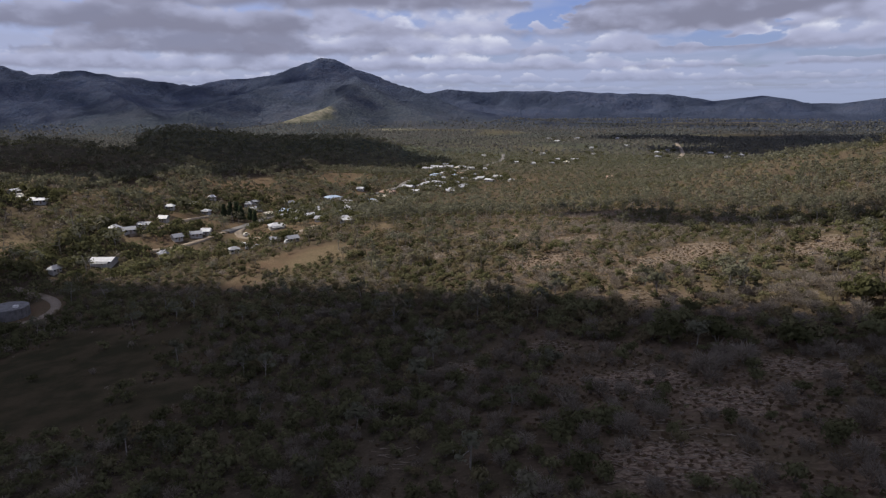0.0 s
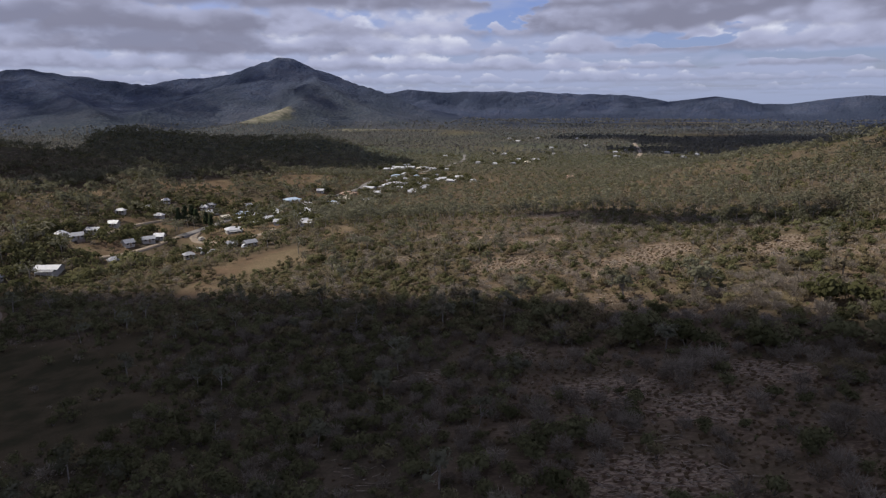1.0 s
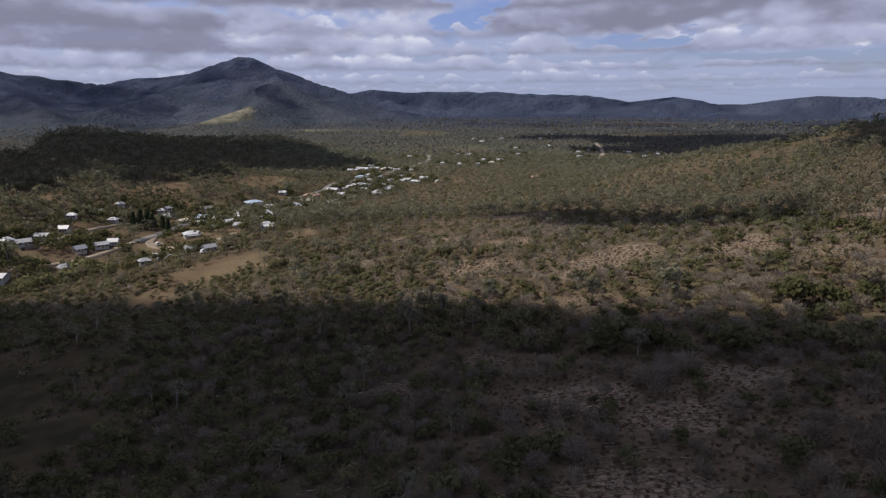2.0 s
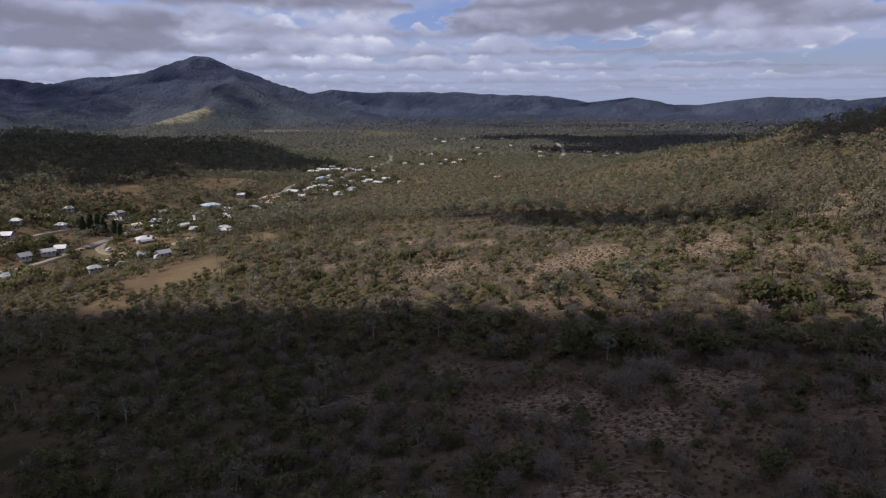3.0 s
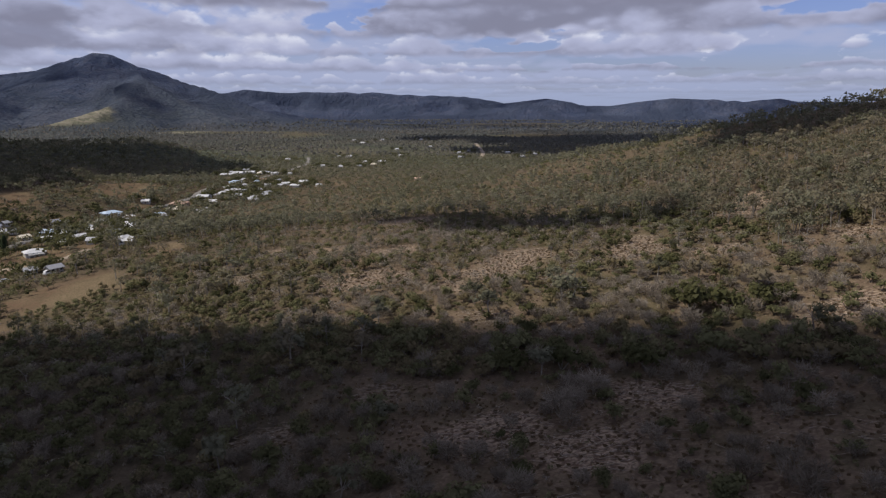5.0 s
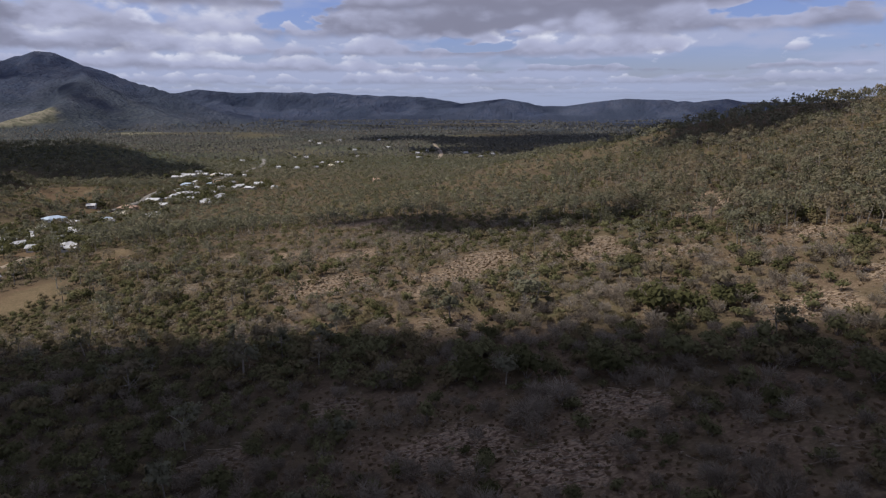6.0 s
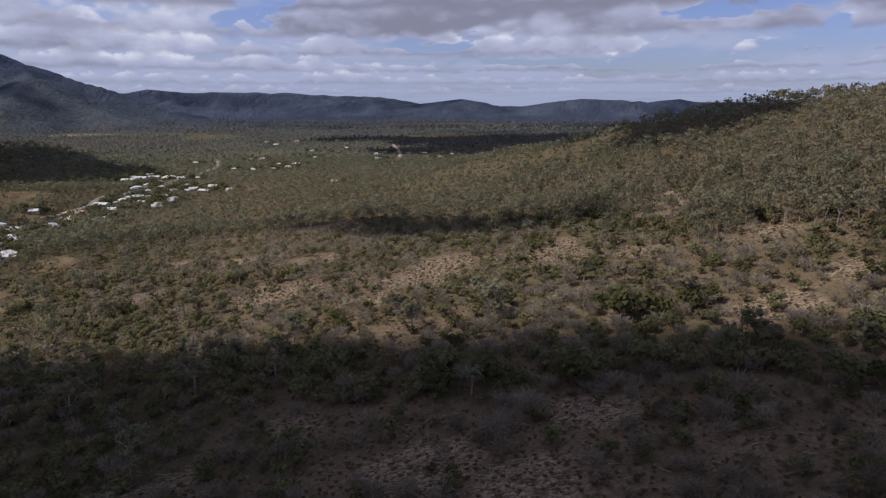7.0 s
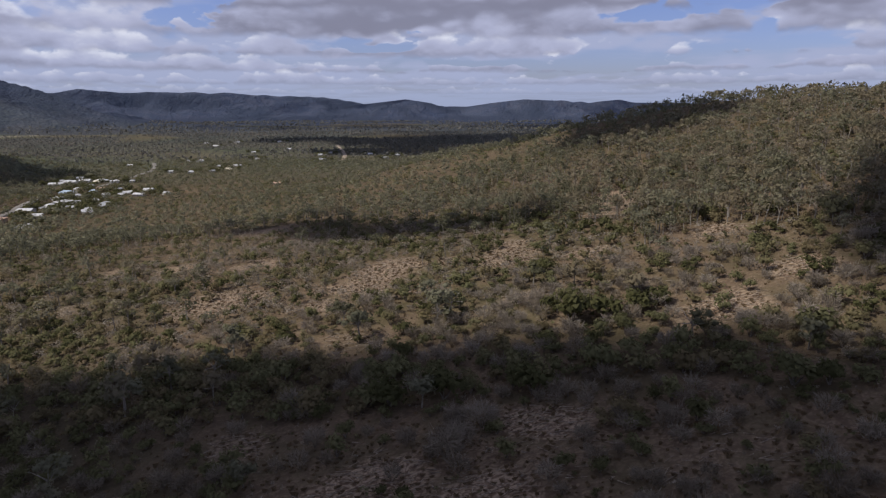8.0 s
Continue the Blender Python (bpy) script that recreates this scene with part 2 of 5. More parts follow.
    bump = n.add("ShaderNodeBump")
    bump.inputs["Strength"].default_value, bump.inputs["Distance"].default_value = 0.6, 0.5
    n.link(folds.outputs[0], bump.inputs["Normal"])
    height = n.math("SUBTRACT", fine, n.math("MULTIPLY", tuft, 0.8))
    n.link(n.math("ADD", height, n.math("MULTIPLY", n.math("MULTIPLY", crowns.outputs["Distance"], -9.0), field(n, "wood"))), bump.inputs["Height"])
    bsdf = n.add("ShaderNodeBsdfDiffuse")
    n.link(colour, bsdf.inputs[0]), n.link(bump.outputs[0], bsdf.inputs["Normal"])
    return bsdf.outputs[0]


def corrugated(colour, rust, metal=0.0):
    """Ribbed sheet roofing with weather stains."""
    def build(n):
        p = n.add("ShaderNodeTexCoord").outputs["Object"]
        wave = n.add("ShaderNodeTexWave", wave_type="BANDS", bands_direction="X")
        n.link(p, wave.inputs[0])
        wave.inputs["Scale"].default_value = 4.0
        tint = n.mix(n.math("MULTIPLY", n.step(n.noise(p, 0.6, 5.0), 0.5, 0.75), 0.5), colour, rust)
        bump = n.add("ShaderNodeBump")
        bump.inputs["Strength"].default_value, bump.inputs["Distance"].default_value = 0.4, 0.03
        n.link(wave.outputs[1], bump.inputs["Height"])
        b = n.add("ShaderNodeBsdfPrincipled")
        n.link(tint, b.inputs["Base Color"]), n.link(bump.outputs[0], b.inputs["Normal"])
        b.inputs["Roughness"].default_value, b.inputs["Metallic"].default_value = 0.5, metal
        return b.outputs[0]
    return build


def plain(colour, other, scale=0.8, roughness=0.6, metal=0.0):
    def build(n):
        p = n.add("ShaderNodeTexCoord").outputs["Object"]
        b = n.add("ShaderNodeBsdfPrincipled")
        n.link(n.mix(n.step(n.noise(p, scale, 5.0), 0.35, 0.7), colour, other), b.inputs["Base Color"])
        b.inputs["Roughness"].default_value, b.inputs["Metallic"].default_value = roughness, metal
        return b.outputs[0]
    return build


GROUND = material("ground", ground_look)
GUM_LEAF = material("gum leaves", leafy((0.078, 0.076, 0.045), (0.242, 0.236, 0.170), (0.192, 0.150, 0.102), 0.4))
WATTLE_LEAF = material("wattle leaves", leafy((0.060, 0.061, 0.027), (0.228, 0.219, 0.118), (0.188, 0.142, 0.088), 0.4))
TWIG = material("dry twigs", leafy((0.118, 0.095, 0.070), (0.380, 0.338, 0.285), (0.330, 0.265, 0.205), 0.35))
PINE_LEAF = material("pine needles", leafy((0.030, 0.040, 0.022), (0.055, 0.068, 0.034), (0.05, 0.06, 0.03), 0.1))
# haze is put into this colour: paler and greyer than the near leaves
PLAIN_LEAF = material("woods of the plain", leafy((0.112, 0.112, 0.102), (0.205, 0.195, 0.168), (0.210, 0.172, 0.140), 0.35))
BARK = material("bark", speckled((0.15, 0.13, 0.11), (0.09, 0.07, 0.055), (0.24, 0.215, 0.19)))
GUM_BARK = material("smooth gum bark", speckled((0.22, 0.20, 0.175), (0.15, 0.13, 0.11), (0.30, 0.275, 0.245)))
DEADWOOD = material("dead wood", speckled((0.27, 0.22, 0.17), (0.18, 0.14, 0.105), (0.36, 0.31, 0.25)))
STRAW = material("dry tussock", leafy((0.105, 0.074, 0.044), (0.215, 0.160, 0.100), (0.17, 0.14, 0.085), 0.2))


def vapour(clear):
    """Cloud droplets: white, half of the light goes on through; thin cloud also lets some sun pass straight."""
    def build(n):
        a, b, both = n.add("ShaderNodeBsdfDiffuse"), n.add("ShaderNodeBsdfTranslucent"), n.add("ShaderNodeMixShader")
        colour = n.mix(n.noise(where(n), 0.01, 4.0), (0.85, 0.85, 0.87), (0.75, 0.76, 0.79))
        n.link(colour, a.inputs[0]), n.link(colour, b.inputs[0])
        both.inputs[0].default_value = 0.5
        n.link(a.outputs[0], both.inputs[1]), n.link(b.outputs[0], both.inputs[2])
        thin = n.add("ShaderNodeMixShader")
        n.link(n.math("MULTIPLY", n.step(n.noise(where(n), 0.006, 4.0), 0.10, 0.65), clear), thin.inputs[0])
        n.link(both.outputs[0], thin.inputs[1]), n.link(n.add("ShaderNodeBsdfTransparent").outputs[0], thin.inputs[2])
        return thin.outputs[0]
    return build


CLOUD = material("cloud", vapour(0.0))
THIN_CLOUD = material("thin cloud", vapour(1.0))
ROOF = {"W": material("white roofing", corrugated((0.44, 0.44, 0.45), (0.30, 0.29, 0.28))), "G": material("galvanised roofing", corrugated((0.27, 0.275, 0.29), (0.19, 0.165, 0.15), 0.2)),
        "C": material("cream roofing", corrugated((0.62, 0.56, 0.44), (0.45, 0.38, 0.3))), "B": material("blue-grey roofing", corrugated((0.34, 0.42, 0.52), (0.3, 0.33, 0.36))),
        "T": material("tan roofing", corrugated((0.38, 0.25, 0.18), (0.28, 0.19, 0.14)))}
WALL = {"W": material("white boards", plain((0.42, 0.41, 0.39), (0.34, 0.33, 0.31))), "G": material("grey boards", plain((0.42, 0.41, 0.38), (0.33, 0.31, 0.28))),
        "C": material("cream boards", plain((0.58, 0.52, 0.40), (0.48, 0.42, 0.33))), "B": material("pale boards", plain((0.60, 0.62, 0.64), (0.48, 0.50, 0.52))),
        "T": material("tan brick", plain((0.42, 0.30, 0.21), (0.34, 0.23, 0.16), 3.0))}
GLASS = material("window glass", plain((0.03, 0.035, 0.04), (0.05, 0.055, 0.06), 2.0, 0.1))
TRIM = material("painted trim", plain((0.66, 0.65, 0.62), (0.52, 0.5, 0.47)))
DOOR = material("painted door", plain((0.16, 0.12, 0.09), (0.22, 0.17, 0.12)))
BITUMEN = material("bitumen", speckled((0.155, 0.145, 0.135), (0.115, 0.108, 0.10), (0.20, 0.18, 0.16), 4.0, 0.15))
GRAVEL = material("pale gravel", speckled((0.215, 0.175, 0.13), (0.175, 0.135, 0.10), (0.27, 0.225, 0.175), 4.0, 0.2))
CONCRETE = material("weathered concrete", plain((0.17, 0.165, 0.16), (0.10, 0.095, 0.09), 0.5, 0.9))
RUBBER = material("rubber", plain((0.02, 0.02, 0.02), (0.03, 0.03, 0.03)))
PAINT = {"cream": material("cream paint", plain((0.68, 0.64, 0.54), (0.6, 0.56, 0.47), 1.0, 0.4)), "white": material("white paint", plain((0.75, 0.75, 0.74), (0.66, 0.66, 0.65), 1.0, 0.35)),
         "grey": material("grey paint", plain((0.30, 0.31, 0.33), (0.24, 0.25, 0.27), 1.0, 0.35))}

# ---- lie of the land: metres, the first eye at the origin ----
VALLEY = -100.0
# low swells of the near slope and the country round it: x, y, radius, rise
SLOPE = [
    (-42, 57, 70, 5.5), (-12, 78, 70, 4.0), (26, 76, 70, 6.6), (55, 54, 70, 8.3), (65, 18, 70, 7.0),
    (-113, 96, 85, 5.0), (-68, 139, 85, 4.6), (-9, 159, 85, 4.9), (53, 152, 85, 6.7), (105, 118, 85, 4.0),
    (138, 65, 85, 8.9), (144, 3, 85, 9.7), (-194, 135, 110, 3.9), (-143, 196, 110, 4.1), (-74, 236, 110, 1.1),
    (5, 250, 110, 7.0), (84, 236, 110, 12.2), (153, 196, 110, 7.7), (204, 135, 110, 13.2), (232, 60, 110, 13.7),
    (232, -20, 110, 9.3),
]
SWELLS = [
    (-307, 200, 150, 0.2), (-226, 296, 150, -1.9), (-118, 358, 150, 3.9), (5, 380, 150, 13.3),
    (128, 358, 150, 2.6), (236, 296, 150, 1.0), (317, 200, 150, 31.1), (360, 83, 150, 21.3),
    (360, -43, 150, 7.8), (-480, 300, 230, 2.0), (-355, 449, 230, 1.8), (-187, 546, 230, 9.4),
    (5, 580, 230, 1.7), (197, 546, 230, -3.9), (365, 449, 230, 53.7), (490, 300, 230, 25.6),
    (556, 117, 230, 12.2), (556, -77, 230, 28.4), (0, -120, 170, 30.2), (250, -150, 220, 32.9),
    (-250, -80, 200, 14.1), (700, 300, 300, 64.6),
]
# crest lines: bearing, elevation (degrees from the first eye), distance
LEFT_RANGE = [(-60, 2.4, 3900), (-48, 2.9, 3900), (-40, 2.2, 3900), (-33.6, 2.87, 3900), (-31.6, 2.24, 3950), (-29.0, 2.69, 4000), (-26.4, 2.28, 4050),
              (-22.4, 1.76, 4100), (-19.4, 1.46, 4000)]
MOUNTAIN = [(-19.4, 1.46, 4000), (-18.1, 2.05, 3900), (-16.3, 2.12, 3800), (-14.4, 2.38, 3700), (-12.6, 3.1, 3650), (-10.5, 3.80, 3600), (-9.3, 3.74, 3600),
            (-7.85, 3.07, 3600), (-6.4, 2.6, 3550), (-5.0, 1.95, 3500), (-2.6, 1.3, 3400), (-1.1, 0.78, 3350), (0.9, -0.2, 3250), (3.3, -1.3, 3150)]
SPUR = [(-7.9, 2.9, 3580), (-7.3, 2.05, 3280), (-8.2, 1.0, 3050), (-9.0, 0.24, 2900), (-10.2, -0.33, 2750), (-12.2, -0.95, 2620), (-14.3, -1.6, 2480)]
SPUR_WEST = [(-12.7, 2.56, 3650), (-14.8, 1.6, 3450), (-16.9, 0.75, 3300), (-19.2, 0.1, 3150), (-21.4, -0.5, 3000)]
SPUR_EAST = [(-7.3, 2.05, 3280), (-5.8, 1.1, 3120), (-4.1, 0.1, 3000), (-2.2, -0.75, 2880), (-0.2, -1.5, 2780)]
SPUR_LEFT = [(-29.0, 2.6, 4000), (-27.5, 1.4, 3600), (-25.5, 0.3, 3200), (-24.0, -0.8, 2900)]
FAR_RANGE = [(-6.0, 0.9, 4600), (-1.1, 1.07, 4600), (0.4, 1.4, 4600), (3.3, 1.09, 4600), (7.7, 1.01, 4600), (12.0, 0.97, 4550), (13.4, 0.82, 4550), (17.1, 0.69, 4600),
             (19.3, 0.6, 4650), (21.5, 0.25, 4700), (23.2, -0.15, 4700)]
HILLS = [(20.0, -0.6, 4500), (21.5, -0.05, 4500), (24.0, 0.22, 4500), (26.0, 0.46, 4500), (28.0, 0.15, 4500), (29.9, -0.3, 4550), (31.1, -0.15, 4600),
         (33.3, 0.18, 4600), (36.3, 0.52, 4600), (38.8, 0.38, 4600), (41.6, 0.18, 4650), (44.1, 0.46, 4650), (45.3, 0.2, 4650), (50.0, 0.15, 4650),
         (52.1, 0.33, 4650), (53.8, 0.12, 4650), (70, 0.5, 4650)]
RIM = [(a, -0.12, 4880) for a in range(-180, 181, 5)]
DARK_HILL = [(-26.0, -3.6, 1150), (-24.4, -2.2, 1150), (-21.9, -1.95, 1150), (-17.5, -2.6, 1150), (-12.9, -3.05, 1180), (-7.1, -2.95, 1230), (-3.5, -3.7, 1250), (-1.0, -4.5, 1230)]
DARK_KNOLL = [(-42.0, -2.8, 1000), (-34.3, -2.8, 1000), (-32.0, -2.75, 1000), (-28.0, -3.2, 1020), (-26.5, -4.6, 1050)]
EAST_SPUR = [(38.0, -3.4, 700), (41.0, -2.5, 700), (45.0, -1.75, 690), (50.0, -1.35, 660), (54.0, -0.7, 640), (60.0, 0.4, 640)]
BROWN_HILL = [(-27.0, -5.9, 620), (-22.5, -5.5, 640), (-19.0, -6.1, 660)]
BROWN_KNOB = [(-16.0, -5.7, 700), (-13.0, -5.2, 740), (-9.5, -6.0, 760)]
WEST_FOOT = [(-40.0, -5.6, 520), (-35.5, -5.9, 520), (-31.5, -6.6, 500)]
# crest, half width, sharpness of the profile, depth of its gullies
RIDGES = [(LEFT_RANGE, 820, 1.25, 150), (MOUNTAIN, 780, 1.3, 100), (SPUR, 215, 1.05, 30), (SPUR_WEST, 270, 1.1, 40), (SPUR_EAST, 215, 1.05, 30), (SPUR_LEFT, 360, 1.15, 70),
          (FAR_RANGE, 420, 0.9, 190), (HILLS, 330, 1.3, 90), (RIM, 130, 1.0, 4), (DARK_HILL, 250, 1.6, 8), (DARK_KNOLL, 200, 1.6, 6), (EAST_SPUR, 230, 1.5, 5),
          (BROWN_HILL, 130, 1.6, 3), (BROWN_KNOB, 150, 1.6, 4), (WEST_FOOT, 130, 1.6, 3)]


def lattice(i, j, seed):
    n = (i * 374761393 + j * 668265263 + seed * 974711) & 0xFFFFFFFF
    n = ((n ^ (n >> 13)) * 1274126177) & 0xFFFFFFFF
    return ((n ^ (n >> 16)) & 0xFFFF) / 65535.0


def rough(x, y, size, seed=1, octaves=4, gain=0.5):
    """Smooth random field from -1 to 1 with features of the given size in metres."""
    x, y = np.asarray(x, float) / size, np.asarray(y, float) / size
    total, weight, amp = 0.0, 0.0, 1.0
    for o in range(octaves):
        i, j = np.floor(x).astype(np.int64), np.floor(y).astype(np.int64)
        u, v = x - i, y - j
        u, v = u * u * (3 - 2 * u), v * v * (3 - 2 * v)
        s = seed * 17 + o
        a = lattice(i, j, s) * (1 - u) + lattice(i + 1, j, s) * u
        b = lattice(i, j + 1, s) * (1 - u) + lattice(i + 1, j + 1, s) * u
        total, weight = total + amp * (a * (1 - v) + b * v), weight + amp
        x, y, amp = x * 2.03 + 11.3, y * 2.03 + 5.7, amp * gain
    return total / weight * 2 - 1


def crest(points):
    out = []
    for bearing, lift, dist in points:
        a, e = math.radians(bearing), math.radians(lift)
        out.append((dist * math.sin(a), dist * math.cos(a), dist * math.tan(e)))
    return np.array(out)


CRESTS = [(crest(line), width, power, gully) for line, width, power, gully in RIDGES]


def land(x, y):
    """Height of the ground, without plants."""
    x, y = np.asarray(x, float), np.asarray(y, float)
    z = np.full(x.shape, VALLEY)
    for cx, cy, r, rise in SLOPE + SWELLS:
        z = z + rise * np.exp(-((x - cx) ** 2 + (y - cy) ** 2) / r ** 2)
    far = np.hypot(x, y)
    z = z + rough(x, y, 60, 3) * 1.4 * np.clip(far / 80, 0.3, 1) + rough(x, y, 420, 5) * 5.0 * np.clip((far - 700) / 900, 0, 1)
    gullies = np.abs(rough(x, y, 380, 9, 5, 0.5))
    for line, width, power, gully in CRESTS:
        lo, hi = line.min(axis=0) - width * 1.1, line.max(axis=0) + width * 1.1
        near = (x > lo[0]) & (x < hi[0]) & (y > lo[1]) & (y < hi[1])
        if not near.any():
            continue
        px, py = x[near], y[near]
        best, top = np.full(px.shape, 1e9), np.zeros(px.shape)
        for a, b in zip(line[:-1], line[1:]):
            d = b - a
            s = np.clip(((px - a[0]) * d[0] + (py - a[1]) * d[1]) / (d[0] ** 2 + d[1] ** 2), 0, 1)
            dist = np.hypot(px - a[0] - s * d[0], py - a[1] - s * d[1])
            closer = dist < best
            best, top = np.where(closer, dist, best), np.where(closer, a[2] + s * d[2], top)
        q = np.clip(best / width, 0, 1)
        fall = (1 - q ** power) if power >= 1.5 else (1 - q) ** power
        fall = fall * np.where(power >= 1.5, 1 - q * q * 0.35, 1.0)
        base = z[near]
        lifted = base + (top - base) * fall - gully * gullies[near] * np.clip(q * 4, 0, 1) * (1 - q)
        z[near] = np.where(top > base, np.maximum(base, lifted), base)
    return z

# ---- plan of the settlement ----
# houses: x, y, length, turn, kind of roof (white, grey, cream, blue, tan)
FARM = [
    (-281, 416, 7, 72, "W"), (-272, 407, 6, 6, "C"), (-261, 403, 6, 5, "W"), (-256, 403, 7, 14, "W"),
]
WEST_END = [
    (-187, 341, 13, 1, "W"), (-206, 327, 6, 70, "G"), (-199, 379, 6, 66, "W"), (-191, 380, 8, 39, "G"), (-187, 393, 8, -3, "G"),
    (-182, 409, 6, -4, "G"), (-191, 441, 6, 5, "W"), (-161, 357, 6, 36, "G"), (-163, 382, 6, 48, "G"), (-156, 393, 8, 34, "G"),
    (-152, 401, 6, 3, "W"), (-171, 454, 6, -7, "W"), (-187, 475, 6, 46, "W"),
]
CORNER = [
    (-129, 408, 6, 43, "C"), (-120, 374, 6, -10, "W"), (-114, 362, 6, -11, "G"), (-121, 359, 6, 31, "G"), (-161, 521, 6, -1, "W"),
    (-158, 530, 6, 55, "G"), (-152, 514, 10, 29, "G"), (-189, 518, 6, 32, "W"),
]
LOW_ROW = [
    (-102, 377, 6, 27, "G"), (-90, 371, 7, 39, "G"), (-120, 476, 8, 26, "W"), (-113, 492, 13, -15, "W"), (-106, 450, 6, 38, "W"),
    (-131, 541, 6, 39, "G"), (-115, 523, 6, 50, "C"),
]
GREEN_ROW = [
    (-101, 578, 15, 35, "B"), (-87, 569, 10, -9, "W"), (-81, 522, 7, -9, "W"), (-92, 516, 6, 35, "G"), (-80, 474, 6, 35, "G"),
    (-69, 438, 8, 34, "W"), (-102, 520, 6, 49, "W"), (-83, 635, 7, -11, "W"),
]
HIGH_ROW = [
    (-63, 574, 7, 44, "W"), (-57, 647, 15, -23, "T"), (-38, 685, 12, -25, "W"), (-36, 604, 12, 41, "W"), (-26, 697, 6, 40, "W"),
]
CENTRE = [
    (-23, 987, 17, -17, "W"), (-7, 999, 16, -28, "W"), (9, 1007, 14, -19, "W"), (-11, 888, 14, -27, "B"), (-12, 749, 15, 39, "W"),
    (-21, 717, 8, 27, "W"), (7, 688, 9, 11, "W"), (28, 1000, 16, -20, "W"), (42, 980, 10, 10, "W"), (25, 901, 13, -30, "T"),
    (27, 834, 7, 23, "W"), (42, 831, 6, 9, "W"),
]
CENTRE_EAST = [
    (60, 825, 12, -32, "W"), (-5, 708, 8, -18, "G"), (23, 744, 8, 23, "G"), (16, 782, 6, 11, "W"), (63, 974, 6, -22, "W"),
    (-0, 844, 7, -18, "G"), (14, 941, 8, -29, "G"),
]
SIDE_STREETS = [
    (-99, 502, 7, -20, "G"), (-75, 505, 11, 35, "W"), (-66, 425, 8, -8, "W"), (-68, 588, 12, 48, "B"), (-18, 1012, 7, 25, "W"),
    (4, 1038, 9, -30, "G"), (22, 989, 7, 12, "C"), (-16, 775, 11, -20, "W"), (0, 911, 8, 35, "W"), (25, 755, 12, -8, "G"),
    (20, 733, 7, 48, "W"), (8, 704, 9, 25, "W"), (16, 879, 7, -30, "B"), (49, 851, 11, 12, "W"), (-102, 551, 8, -20, "G"),
    (-60, 618, 12, 35, "C"), (-29, 662, 7, -8, "W"), (-3, 759, 9, 48, "W"), (42, 888, 7, 25, "G"), (73, 862, 11, -30, "W"),
    (87, 818, 8, 12, "W"), (-127, 506, 12, -20, "B"), (-99, 466, 7, 35, "W"), (-86, 443, 9, -8, "G"), (-136, 488, 7, 48, "C"),
    (-114, 428, 11, 25, "W"),
]
OUTSKIRTS = [
    (148, 1058, 9, 17, "W"), (202, 1138, 8, 15, "W"), (233, 1144, 14, 0, "W"), (172, 1249, 11, 30, "W"), (191, 1243, 10, 29, "W"),
    (77, 1219, 8, -22, "W"), (122, 1073, 7, 19, "W"), (179, 1062, 8, 15, "G"), (207, 1082, 10, -29, "C"), (306, 1733, 14, -28, "W"),
    (295, 1259, 9, -1, "W"), (433, 1527, 11, 9, "W"), (395, 1183, 11, -36, "G"), (429, 1297, 8, 7, "W"),
]
FAR_FARMS = [
    (334, 1456, 8, 12, "W"), (492, 1822, 13, -33, "W"), (219, 840, 9, -33, "T"), (382, 1844, 13, 26, "G"), (304, 1860, 12, 29, "W"),
    (464, 1332, 7, 6, "W"), (514, 1165, 11, -52, "G"), (523, 1263, 10, 2, "W"), (558, 1205, 9, -43, "G"),
]
HOUSES = FARM + WEST_END + CORNER[3:] + LOW_ROW + GREEN_ROW + HIGH_ROW + CENTRE + CENTRE_EAST + SIDE_STREETS + OUTSKIRTS + FAR_FARMS
VEHICLES = [(-129, 408, 70, "cream"), (-120, 374, 20, "white"), (-114, 364, 35, "grey"), (-110, 367, 30, "grey"), (-92, 368, 60, "white"), (-150, 511, 10, "white")]
ROADS = {
    "main_street": (3.2, [(-144, 412), (-138, 434), (-135, 480), (-123, 520), (-102, 565), (-78, 615), (-50, 682), (-18, 860), (41, 981), (94, 1104), (112, 1190), (118, 1270)]),
    "west_lane": (1.6, [(-190, 376), (-183, 389), (-177, 406), (-171, 429), (-161, 468), (-153, 514)]),
    "farm_drive": (1.8, [(-171, 361), (-159, 370), (-153, 382), (-148, 395), (-144, 412)]),
    "gravel_loop": (2.4, [(-138, 434), (-138, 412), (-123, 396), (-109, 397), (-92, 402), (-85, 422)]),
    "hill_track": (4.0, [(599, 1662), (531, 1444), (473, 1270), (430, 1173)]),
    "tank_track": (2.0, [(-185, 252), (-174, 255), (-171, 267), (-180, 285), (-203, 305), (-218, 311)]),
}
TANK = (-190, 266)
# open ground: x, y, half length, half width, turn
PADDOCKS = [
    (-77, 324, 28, 21, 13), (-94, 286, 7, 14, 18), (-122, 188, 40, 42, 33), (-80, 150, 20, 17, 28), (-180, 272, 13, 15, 34),
    (-243, 351, 11, 9, 35), (-253, 508, 22, 30, 25), (-254, 451, 8, 16, 29), (-110, 680, 26, 34, 9), (-180, 600, 20, 32, 17), (-208, 590, 13, 28, 19),
]
TOWN_GRASS = [
    (-177, 377, 18, 10, 25), (-170, 422, 22, 14, 22), (-160, 369, 14, 5, 23), (-115, 422, 29, 32, 15), (-150, 512, 23, 18, 16),
    (-94, 439, 18, 20, 12), (-79, 618, 14, 12, 7), (-54, 647, 11, 18, 5), (-145, 554, 25, 10, 15), (-42, 389, 10, 19, 6),
]
